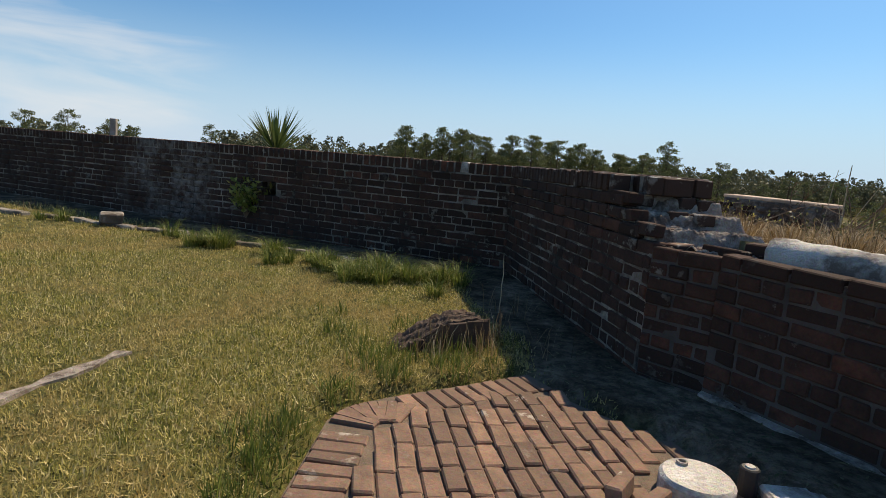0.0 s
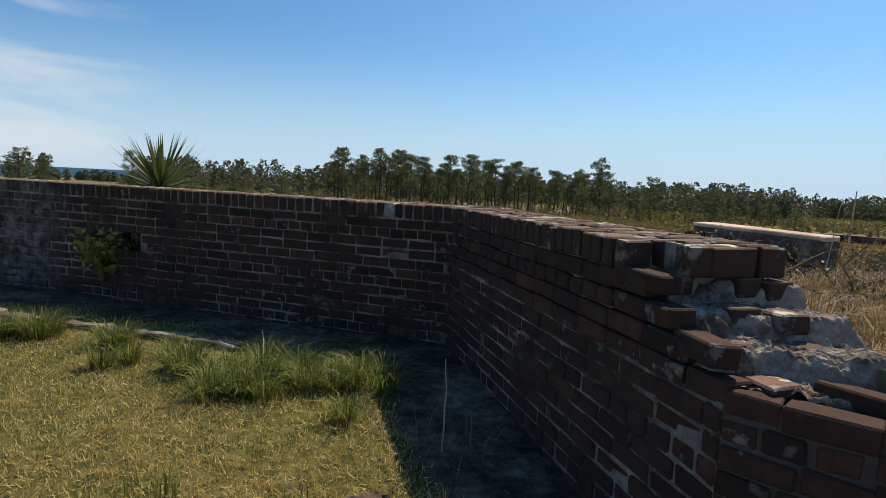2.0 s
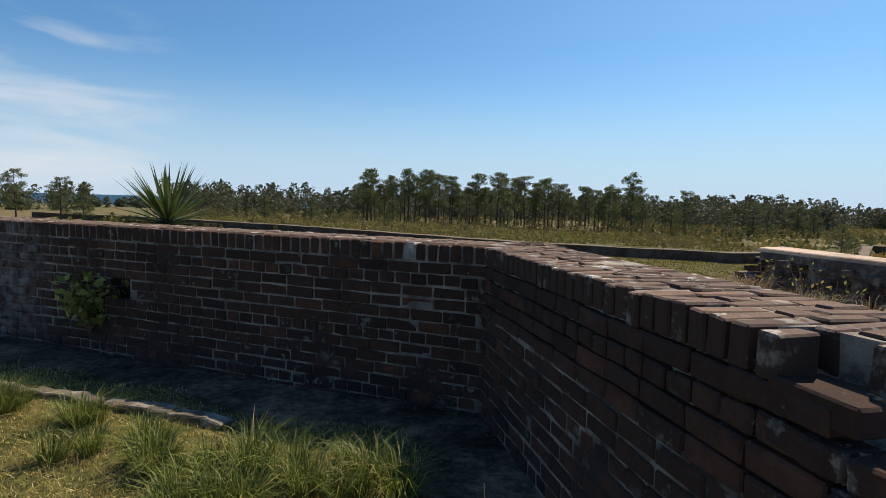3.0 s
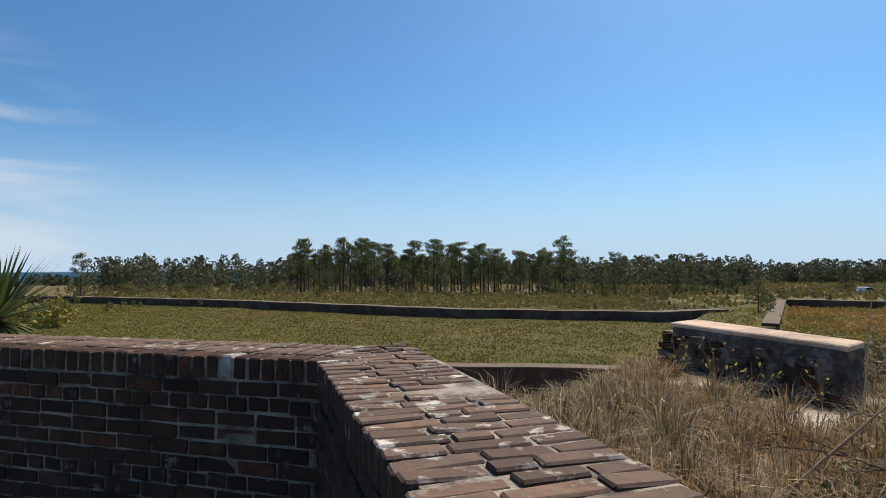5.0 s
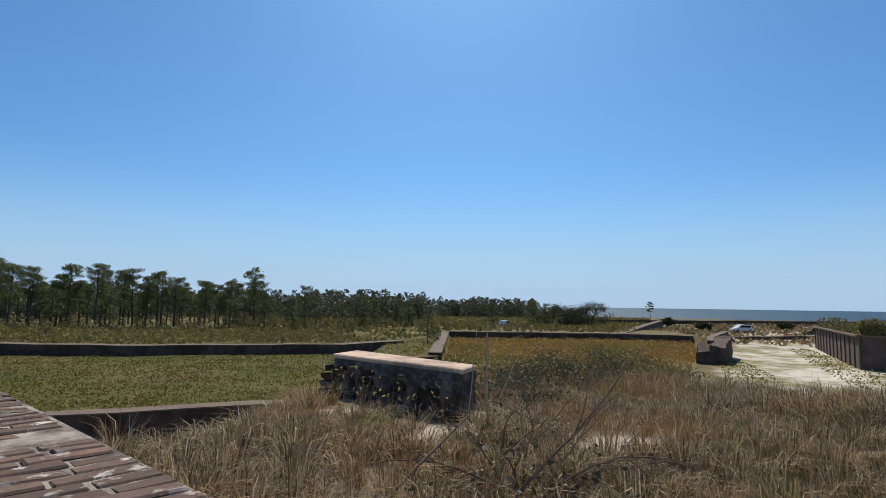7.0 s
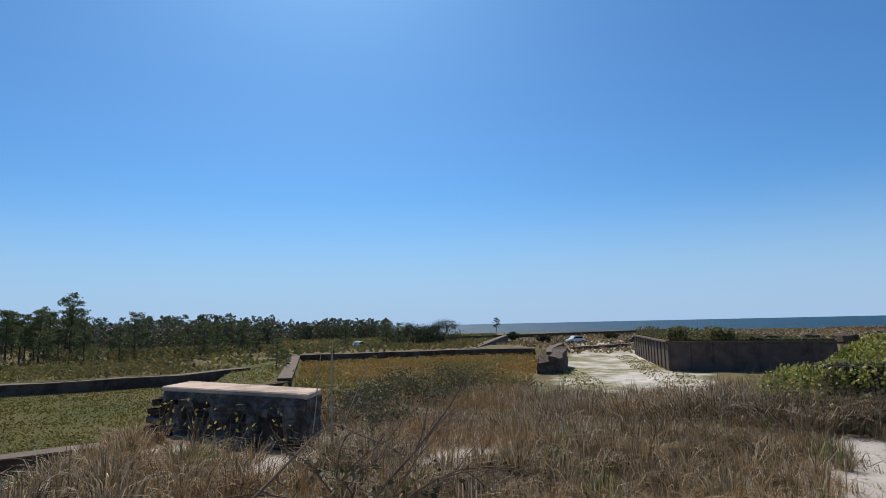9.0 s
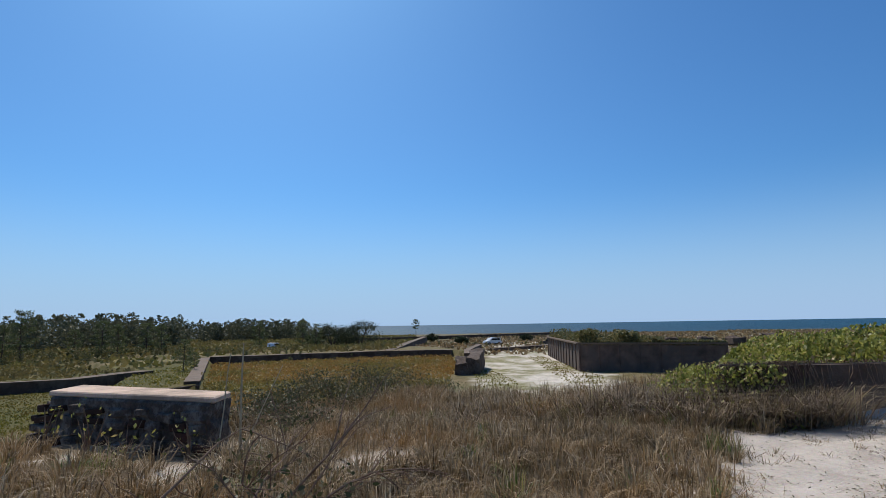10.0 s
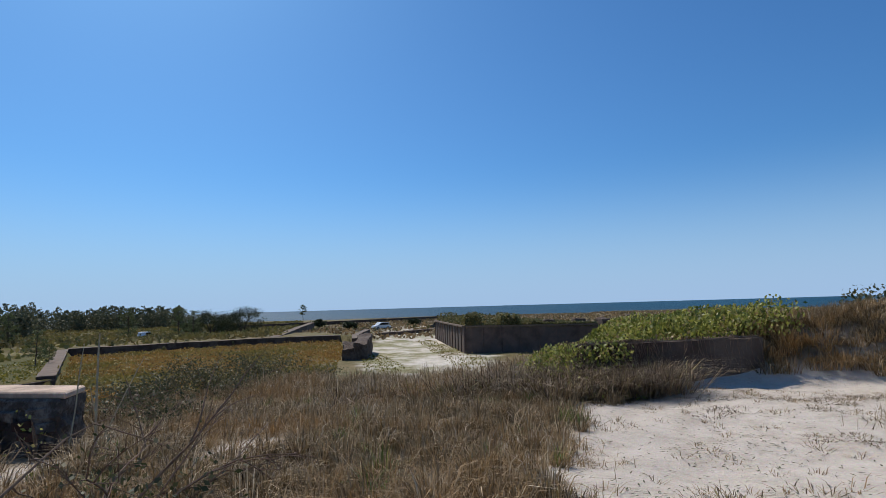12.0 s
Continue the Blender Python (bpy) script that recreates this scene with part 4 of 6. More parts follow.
terrace_wall("terrace_wall", [(95, 53.5), (76, 45.5), (66, 40.0)], 0.9, -1.7, -3.8, "broken side wall of the sandy track")


def ruined_end(a, b, thick, z0, z_near, z_far, seed, label):
    """A stub of slumping masonry, rough all over, higher at its far end."""
    a, b = Vector(a), Vector(b)
    d = (b - a).normalized()
    out = Vector((-d.y, d.x))
    bm = bmesh.new()
    box(bm, 0, 1, 0, thick, 0, 1)
    bmesh.ops.subdivide_edges(bm, edges=bm.edges[:], cuts=8, use_grid_fill=True)
    for v in bm.verts:
        t = v.co.x
        q = a + (b - a) * t + out * v.co.y
        top = z_far + (z_near - z_far) * t ** 2.0
        v.co = Vector((q.x, q.y, z0 + (top - z0) * v.co.z))
    rough_up(bm, 0.28, 0.9, seed)
    rough_up(bm, 0.12, 3.0, seed + 2)
    return tagged(part("ruined_wall", bm, M_OLDWALL), label, "wall", kind="structure")


ruined_end((61.5, 36.2), (52.0, 31.9), 1.3, -3.8, -1.5, -0.9, 3.0, "dark broken wall end beside the sandy track")
ruined_end((54.2, 34.2), (51.2, 32.8), 1.3, -3.8, -1.9, -1.3, 8.0, "dark stump of masonry beside the broken wall end")
terrace_wall("terrace_wall", [(150, 130), (205, 104), (262, 86)], 1.5, -2.2, -5.0, "far dark embankment wall on the plain")
terrace_wall("terrace_wall", [(96, 51), (112, 47), (135, 49)], 1.2, -2.5, -4.0, "far low wall at the end of the track")


# ---------------------------------------------------------------- streaked concrete battery
def battery():
    root = thing("concrete_battery", "low streaked concrete battery with a grassy overgrown top", "bunker")
    a, b, c = Vector((59.6, 22.7)), Vector((84.6, 35.6)), Vector((61.0, 9.0))
    bm = bmesh.new()
    d = b + (c - a)
    ring = [a, c, d, b]
    lo = [bm.verts.new((p.x, p.y, -4.0)) for p in ring]
    hi2 = [bm.verts.new((p.x, p.y, -0.18)) for p in ring]
    for k in range(4):
        bm.faces.new((lo[k], lo[(k + 1) % 4], hi2[(k + 1) % 4], hi2[k]))
    bm.faces.new(hi2)
    bmesh.ops.recalc_face_normals(bm, faces=bm.faces)
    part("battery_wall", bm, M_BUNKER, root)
    # panel ribs along both faces
    for p, q, n in ((a, b, 12), (a, c, 7)):
        dd = (q - p).normalized()
        out = Vector((-dd.y, dd.x)) if (q - p).y > 0 else Vector((dd.y, -dd.x))
        for k in range(n + 1):
            w = p + (q - p) * k / n + out * 0.03
            bm = bmesh.new()
            box(bm, -0.07, 0.07, -0.07, 0.07, -3.3, -0.14, 0.01)
            ob = part("rib", bm, M_BUNKER, root)
            ob.matrix_basis = pose(w.x, w.y, 0, 0, 0, math.degrees(math.atan2(dd.y, dd.x)))
    bm = bmesh.new()
    for p, q in ((a, b), (a, c)):
        dd = (q - p).normalized()
        out = Vector((-dd.y, dd.x))
        s = [bm.verts.new((*(w + out * o), z)) for w, o, z in ((p, -0.12, -0.22), (q, -0.12, -0.22), (q, -0.12, -0.06), (p, -0.12, -0.06), (p, 0.3, -0.22), (q, 0.3, -0.22), (q, 0.3, -0.06), (p, 0.3, -0.06))]
        for f in ((0, 1, 2, 3), (4, 7, 6, 5), (3, 2, 6, 7), (0, 4, 5, 1), (0, 3, 7, 4), (1, 5, 6, 2)):
            bm.faces.new([s[k] for k in f])
    bmesh.ops.recalc_face_normals(bm, faces=bm.faces)
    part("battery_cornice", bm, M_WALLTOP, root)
    r = random.Random(3)
    for k, (t, w, h) in enumerate(((0.75, 2.2, 1.1), (0.98, 1.4, 1.3), (1.18, 2.6, 1.2), (1.42, 1.6, 1.6), (1.72, 2.0, 1.2), (1.9, 1.2, 1.6))):
        q = a + (c - a) * t + (b - a) * 0.16
        bm = bmesh.new()
        box(bm, -w / 2, w / 2, -0.6, 0.6, -0.5, h * 0.55 - 0.3, 0.1)
        bmesh.ops.subdivide_edges(bm, edges=bm.edges[:], cuts=2, use_grid_fill=True)
        rough_up(bm, 0.25, 0.9, k * 3)
        ob = part("ruined_block", bm, M_OLDWALL, root)
        ob.matrix_basis = pose(q.x, q.y, 0, 0, 0, r.uniform(0, 60))
    n = 16000
    t, s2 = RNG.uniform(0, 1, n), RNG.uniform(0, 1, n) ** 2.5
    hgt = 0.3 + 1.1 * smooth(-0.3, 0.7, np.sin(t * 23) * np.cos(s2 * 9) + 0.5 * np.sin(t * 61 + 1)) * smooth(0.62, 0.5, t)
    pts = np.stack([a.x + (c.x - a.x) * t + (b.x - a.x) * s2, a.y + (c.y - a.y) * t + (b.y - a.y) * s2, -0.25 + hgt * RNG.uniform(0, 1, n)], 1)
    v, f = leaves(pts, 0.34, 5, 0.6)
    ob = new("battery_scrub", fast_mesh("battery_scrub", v, f, M_SCRUB))
    ob.parent = root
    tagged(ob, "green scrub on the roof", kind="stuff")


battery()


# ---------------------------------------------------------------- short vine wall at the sand
def vine_wall():
    a, b = Vector((9.1, 4.6)), Vector((10.55, 2.25))
    d = (b - a).normalized()
    out = Vector((-d.y, d.x))
    bm = bmesh.new()
    ring = [a, b, b + out * 0.3, a + out * 0.3]
    lo = [bm.verts.new((p.x, p.y, 0.5)) for p in ring]
    hi2 = [bm.verts.new((p.x, p.y, 1.50)) for p in ring]
    for k in range(4):
        bm.faces.new((lo[k], lo[(k + 1) % 4], hi2[(k + 1) % 4], hi2[k]))
    bm.faces.new(hi2)
    bmesh.ops.recalc_face_normals(bm, faces=bm.faces)
    bmesh.ops.subdivide_edges(bm, edges=bm.edges[:], cuts=7, use_grid_fill=True)
    rough_up(bm, 0.015, 5.0, 2)
    root = tagged(part("retaining_wall", bm, M_OLDWALL), "short brown concrete retaining wall hung with vines", "wall", kind="structure")
    bm = bmesh.new()
    tube(bm, [(*(a.lerp(b, k / 8) + out * 0.08), 1.51 + 0.008 * math.sin(k)) for k in range(9)], [0.012] * 9, 6)
    part("wall_edge", bm, M_WALLTOP, root, "pale worn top edge")
    return a, b, out


VA, VB, VOUT = vine_wall()

# ---------------------------------------------------------------- grass
def scatter(n, x0, x1, y0, y1, keep, seed):
    r = np.random.default_rng(seed)
    x, y = r.uniform(x0, x1, n), r.uniform(y0, y1, n)
    k = keep(x, y, r)
    x, y = x[k], y[k]
    return np.stack([x, y, height(x, y)], 1)


def on_paving(x, y):
    return in_poly(x, y, PAVE)


def lawn_keep(dens):
    def keep(x, y, r):
        s = -fort_side(x, y)
        near = smooth(0.52, 0.68, s + 0.12 * wave(x, y, 3.0, 0.3))
        strip_ = np.abs(x + 1.52 - 0.24 * (y - 3.0)) < 0.07
        return (s > 0.1) & (r.uniform(0, 1, len(x)) < near * dens(x, y)) & ~on_paving(x, y) & ~(strip_ & (y > 2.4) & (y < 3.65))
    return keep


dist0 = lambda x, y: np.hypot(x - 0.4, y - 1.5)
lawn_pts = scatter(330000, -4.6, 1.2, 1.3, 7.9, lawn_keep(lambda x, y: np.clip(2.2 / dist0(x, y), 0.25, 1)), 21)
stuff("lawn_grass", blades(lawn_pts, 0.034, 0.0065, 0.9, 3, False), M_LAWN, "short dry yellow-green lawn grass", "grass")
lawn_far = scatter(60000, -14, -3, 1.0, 12, lawn_keep(lambda x, y: 1.0 + 0 * x), 22)
stuff("lawn_grass", blades(lawn_far, 0.045, 0.012, 0.8, 4, False), M_LAWN, "short dry yellow-green lawn grass", "grass")


def tuft_points(spots, seed):
    r = np.random.default_rng(seed)
    out = []
    for x, y, rad, n in spots:
        a, q = r.uniform(0, 2 * np.pi, n), rad * np.sqrt(r.uniform(0, 1, n))
        px, py = x + q * np.cos(a), y + q * np.sin(a)
        out.append(np.stack([px, py, height(px, py)], 1))
    return np.concatenate(out)


TUFTS = [(-0.62, 6.0, 0.20, 330), (-0.45, 6.12, 0.16, 200), (-0.95, 6.3, 0.18, 170), (-1.3, 6.52, 0.2, 170), (-0.12, 6.05, 0.17, 220), (0.05, 6.0, 0.12, 110), (-1.75, 6.75, 0.15, 120), (-2.5, 7.0, 0.2, 260), (-2.3, 6.95, 0.13, 90),
         (-3.2, 7.4, 0.15, 80), (-4.9, 7.8, 0.2, 100), (0.16, 5.55, 0.09, 40), (-0.35, 5.85, 0.12, 80), (0.15, 6.1, 0.12, 90)]
r_t = np.random.default_rng(5)
tc = np.concatenate([np.stack([r_t.normal(x, rad * 0.7, max(1, n // 34)), r_t.normal(y, rad * 0.7, max(1, n // 34))], 1) for x, y, rad, n in TUFTS])
tc = np.concatenate([tc, height(tc[:, 0], tc[:, 1])[:, None]], 1)
stuff("grass_tuft", clumps_of(tc, 120, 0.07, 0.20, 0.006, 6, 1.0), M_TUFT, "lush green grass tufts along the curb", "grass")
EDGE = [(-0.27, 3.05, 0.1, 130), (-0.27, 2.75, 0.1, 130), (-0.28, 2.5, 0.1, 120), (-0.30, 2.2, 0.1, 100), (-0.18, 3.45, 0.1, 110), (0.05, 3.72, 0.1, 110), (0.35, 3.9, 0.12, 120), (0.62, 4.0, 0.1, 70), (-0.42, 4.35, 0.09, 70), (-0.36, 2.9, 0.16, 160), (-0.05, 3.9, 0.2, 160), (0.3, 4.1, 0.2, 120),
        (-0.1, 4.0, 0.12, 60), (0.35, 4.15, 0.12, 60), (0.5, 4.25, 0.07, 40), (-0.55, 4.75, 0.12, 50), (0.1, 4.55, 0.2, 130), (-0.3, 4.2, 0.12, 60)]
stuff("grass_fringe", blades(tuft_points(EDGE, 8), 0.11, 0.006, 0.6, 9), M_TUFT, "long green grass fringing the brick paving", "grass")
DEADT = [(0.5, 4.2, 0.12, 60), (0.6, 4.55, 0.08, 30), (0.2, 4.1, 0.12, 70), (0.75, 5.2, 0.25, 20), (0.9, 4.4, 0.25, 20), (-2.6, 7.6, 0.3, 30), (-6.0, 8.6, 0.4, 60)]
stuff("dead_grass", blades(tuft_points(DEADT, 12), 0.2, 0.005, 0.5, 13), M_DRY, "dead straw grass by the timber and wall", "grass")


def dry_keep(x, y, r):
    s = fort_side(x, y)
    path, _ = seg_dist(x, y, SAND_LINE)
    bare = smooth(1.15, 2.0, path + 0.34 * wave(x, y, 3.0, 0.3) + 0.22 * wave(x, y, 9.0, 1.1))
    patch = 0.42 + 0.58 * smooth(-0.5, 0.35, wave(x, y, 1.7, 0.9) + 0.7 * wave(x, y, 4.6, 0.2))
    block = (x > 4.2) & (x < 5.6) & (y > 8.2) & (y < 11.2)
    gap = on_spot(x, y) > 0.4
    return (s > 0.66) & (r.uniform(0, 1, len(x)) < bare * patch) & ~block & ~(gap & (r.uniform(0, 1, len(x)) < 0.85)) & ~((x > 8.8) & (x < 11.2) & (seg_dist(x, y, [(8.9, 4.9), (10.7, 1.9)])[0] < 0.4))


near_out = scatter(230000, 1.2, 8.5, 1.0, 10.5, dry_keep, 31)
stuff("dry_grass", blades(near_out, 0.10, 0.0048, 1.4, 32), M_DRY, "dry tawny grass matted over the sandy rampart", "grass")
tc = scatter(2100, 1.6, 9.5, 3.2, 11.0, dry_keep, 33)
stuff("dry_tuft", clumps_of(tc, 60, 0.07, 0.22, 0.007, 35, 1.0), M_DRY, "arching tufts of tawny grass on the rampart", "grass")
tc = scatter(260, 1.6, 9.5, 4.0, 11.0, dry_keep, 42)
stuff("green_tuft", clumps_of(tc[::2], 45, 0.05, 0.2, 0.006, 43, 0.9), M_TUFT, "green tufts among the dry grass", "grass")
tc = scatter(420, 5.2, 11.6, 6.6, 11.8, lambda x, y, r: (fort_side(x, y) > 3.2) & (wave(x, y, 1.1, 0.5) > -0.45) & ~((x < 5.8) & (y > 8)), 142)
stuff("weed_mat", clumps_of(tc[::2], 80, 0.22, 0.09, 0.008, 143, 1.8), M_BRAMBLE, "matted grey-brown dead weeds on the rampart edge", "weeds")
mid_out = scatter(130000, 6.0, 17.0, 3.0, 14.5, dry_keep, 36)
stuff("dry_grass", blades(mid_out, 0.14, 0.009, 1.0, 37), M_DRY, "dry tawny grass out to the rampart edge", "grass")
tc = scatter(900, 8.2, 13.2, 4.6, 10.2, lambda x, y, r: (seg_dist(x, y, [(8.9, 4.9), (10.7, 1.9)])[0] > 0.5) & (fort_side(x, y) > 4.0) & (wave(x, y, 1.4, 0.2) + 0.5 * wave(x, y, 3.7, 0.9) > -0.35), 236)
stuff("edge_tuft", clumps_of(tc, 55, 0.12, 0.34, 0.009, 237, 0.9), M_DRY, "tall tufts of tawny grass along the rampart edge", "grass")
north_out = scatter(26000, -9, 3.5, 7.6, 16.0, dry_keep, 38)
stuff("rampart_grass", blades(north_out, 0.13, 0.014, 0.5, 39), M_FIELD, "green and brown grass behind the brick wall", "grass")
bank = scatter(26000, 9.9, 15.0, -6, 2.2, lambda x, y, r: (x - 10.3 - 0.12 * y > 0.35 * wave(x, y, 2.2, 0.4)) & (height(x, y) > 0.98), 40)
tuft_c = scatter(1900, 9.8, 15.0, -6, 2.4, lambda x, y, r: (x - 10.3 - 0.12 * y > -0.1 + 0.3 * wave(x, y, 2.2, 0.4)) & (height(x, y) > 1.0), 140)
stuff("bank_tuft", clumps_of(tuft_c, 60, 0.12, 0.22, 0.008, 141, 1.3), M_DRY, "tawny grass tufts hanging over the dune bank", "grass")
stuff("bank_grass", blades(bank, 0.16, 0.009, 0.9, 41), M_DRY, "tall grass on the dune bank", "grass")


def field_weeds(name, poly, n, h, size, mat, label, seed, rows=0.0):
    """Low weeds over a field: small leaves in uneven clumps, thicker along old furrows."""
    xs, ys = [p[0] for p in poly], [p[1] for p in poly]
    pts = scatter(n, min(xs), max(xs), min(ys), max(ys), lambda x, y, r: in_poly(x, y, poly) & (r.uniform(0, 1, len(x)) < 0.45 + 0.55 * smooth(-0.3, 0.5, wave(x, y, 0.9, 0.3) + 0.6 * wave(x, y, 2.3, 1.1) + rows * np.sin((y + 0.45 * x) * 2.6))), seed)
    g = np.random.default_rng(seed + 2)
    hump = 0.35 + 0.65 * smooth(-0.6, 0.8, wave(pts[:, 0], pts[:, 1], 1.3, 0.8) + 0.5 * wave(pts[:, 0], pts[:, 1], 3.1, 0.1))
    pts[:, 2] += h * hump * g.uniform(0, 1, len(pts))
    return stuff(name, leaves(pts, size, seed + 1, 0.4, 0.6), mat, label, "grass")


field_weeds("field_grass", [(-30, 43), (5, 34.6), (16, 32), (24, 30), (30, 43), (20, 41), (32, 56.4), (26.8, 54.6), (8.0, 61.5), (-20.5, 83), (-50, 99)], 200000, 0.16, 0.15, M_FIELD, "green weeds of the grass field", 51, 0.5)
field_weeds("field_grass", [(-50, 103), (-20.5, 86.5), (8.0, 64.5), (26.8, 57.6), (32, 59), (44, 92), (40, 125), (-14, 125), (-40, 125)], 90000, 0.5, 0.36, M_HEATH, "green and tawny weeds beyond the dark wall", 53)
field_weeds("yellow_grass", [(21, 42.4), (30, 44.6), (51, 72), (33, 57)], 12000, 0.25, 0.22, M_YELLOW, "bright yellow-green grass below the wall", 55)
field_weeds("yellow_grass", [(-12, 39.6), (5, 35.4), (16, 32.8), (23, 31.1), (24.5, 33.6), (16, 35.6), (5, 38.2), (-12, 42.4)], 14000, 0.14, 0.14, M_YELLOW, "bright yellow-green grass along the ditch edge", 67)
field_weeds("rusty_grass", [(22, 30), (29.2, 42.6), (52.3, 72.6), (64, 64), (75, 56), (78, 49), (66, 41), (40, 27), (24, 20)], 110000, 0.45, 0.24, M_ORANGE, "rusty orange grass in the old ditch", 57)
field_weeds("heath", [(33, 60), (54, 75), (65, 67), (78, 60), (150, 102), (260, 180), (160, 260), (60, 200)], 70000, 0.8, 0.9, M_HEATH, "green and brown heath on the plain", 59)
field_weeds("heath", [(80, 50), (110, 78), (150, 98), (300, 150), (330, 60), (300, -120), (90, -60), (70, 5), (88, 36)], 70000, 0.6, 0.8, M_DRY, "brown coastal heath towards the sea", 61)
field_weeds("track_grass", [(17.5, 14.5), (26, 17), (40, 24), (58, 35), (57.5, 31.5), (42, 21), (28, 13.5), (18, 12)], 16000, 0.2, 0.16, M_FIELD, "green grass creeping over the sandy track", 63)
field_weeds("track_grass", [(22, 6), (40, 12), (59, 21.5), (83, 36), (82, 38), (58, 25.5), (40, 16.0), (22, 9)], 24000, 0.22, 0.18, M_FIELD, "green grass creeping over the sandy track", 65)


def flat_leaves(pts, size, seed, ratio):
    """Leaves that lie on the ground."""
    v, f = leaves(pts, size, seed, 0.0, ratio)
    z = np.tile(pts[:, 2], 4)
    v[:, 2] = z + 0.008 + (v[:, 2] - z) * 0.2
    return v, f


# twigs and dead leaves strewn on the sand
lit = scatter(16000, 3.0, 10.5, -2.0, 4.8, lambda x, y, r: (fort_side(x, y) > 0.7) & (r.uniform(0, 1, len(x)) < 0.25 + 0.75 * smooth(0.0, 0.5, wave(x, y, 2.3, 0.6)) * smooth(1.9, 0.2, np.abs(y - 3.4))), 44)
stuff("sand_litter", flat_leaves(lit, 0.05, 45, 0.22), M_SHRUB, "dead leaves and bits of twig strewn on the sand", "litter")
tc = scatter(1700, 3.4, 10.0, -1.5, 4.8, lambda x, y, r: (fort_side(x, y) > 0.9) & (r.uniform(0, 1, len(x)) < 0.14 + 0.2 * smooth(0.25, 0.8, wave(x, y, 2.6, 1.2))), 46)
stuff("sand_sprig", clumps_of(tc, 16, 0.06, 0.045, 0.0045, 47, 2.6), M_DRY, "small dry sprigs growing in the sand", "grass")
tc = scatter(420, 3.4, 9.5, 0.2, 4.8, lambda x, y, r: (fort_side(x, y) > 0.9) & (r.uniform(0, 1, len(x)) < 0.35 + 0.4 * wave(x, y, 1.1, 0.4)), 144)
stuff("sand_mat", clumps_of(tc[::2], 110, 0.20, 0.03, 0.006, 145, 3.4), M_BRAMBLE, "low mats of dead grass on the sand", "grass")
lit = scatter(7000, -2.5, 2.2, 2.2, 8.4, lambda x, y, r: (fort_side(x, y) < -0.03) & (fort_side(x, y) > -0.85), 48)
stuff("walk_litter", flat_leaves(lit, 0.045, 49, 0.3), M_SHRUB, "dead leaves and weeds on the shaded walkway", "litter")


# ---------------------------------------------------------------- shrubs and vines
def shrub(name, x, y, rad, h, n, size, mat, label, seed, stems=7, category="shrub", ground=None):
    z = float(height(x, y)) if ground is None else ground
    root = thing(name, label, category, at=(x, y, z))
    r = random.Random(seed)
    bm = bmesh.new()
    ends = []
    for k in range(stems):
        a, lean = r.uniform(0, 6.28), r.uniform(0.3, 0.9)
        e = Vector((math.cos(a) * rad * lean, math.sin(a) * rad * lean, h * r.uniform(0.55, 0.95)))
        m = e * 0.5 + Vector((r.uniform(-1, 1), r.uniform(-1, 1), 0.6)) * rad * 0.15
        tube(bm, [(0, 0, -0.05), m, e], [0.012 * h + 0.004, 0.008 * h + 0.003, 0.003], 5)
        ends += [m, e]
    tagged(part("stem", bm, M_TWIG, root), kind="stuff")
    g = np.random.default_rng(seed)
    cl = np.array([[*e] for e in ends])
    c = cl[g.integers(0, len(cl), n)] + np.clip(g.normal(0, 1, (n, 3)), -1.7, 1.7) * np.array([rad * 0.26, rad * 0.26, h * 0.14])
    c[:, 2] = np.abs(c[:, 2])
    ob = new("foliage", fast_mesh("foliage", *leaves(c, size, seed), mat))
    ob.parent = root
    return root


# plant growing out of the wall beside a hole
shrub("wall_shrub", -2.72, 8.36, 0.29, 0.52, 640, 0.085, M_VINE, "leafy yellow-green shrub growing out of the brick wall", 71, 7, ground=0.68)
# shrubs between the rampart and the ditch
for k, (x, y, rad, h, n, sz) in enumerate([(9.6, 11.2, 0.8, 0.62, 2200, 0.04), (10.4, 10.7, 0.9, 0.70, 2600, 0.04), (8.6, 11.3, 0.7, 0.5, 1500, 0.04), (11.0, 10.0, 0.7, 0.45, 1400, 0.04), (9.2, 10.4, 0.6, 0.38, 1000, 0.04), (7.9, 10.9, 0.6, 0.35, 900, 0.04), (8.9, 5.2, 0.5, 0.34, 300, 0.04), (8.5, 5.6, 0.5, 0.26, 250, 0.04), (6.1, 8.6, 0.5, 0.3, 500, 0.04), (6.4, 9.6, 0.6, 0.34, 500, 0.04), (7.3, 10.2, 0.7, 0.4, 600, 0.05)]):
    shrub("brush", x, y, rad, h, n, sz, M_SHRUB, "twiggy grey-green brush on the rampart", 80 + k, 14)
for k, (x, y) in enumerate([(4.35, 8.9), (4.25, 9.3), (4.7, 8.5), (4.15, 9.9)]):
    shrub("creeper", x, y, 0.22, 0.36 + 0.1 * (k % 2), 26, 0.045, M_VINE, "green creeper against the rubble block", 100 + k, 6)


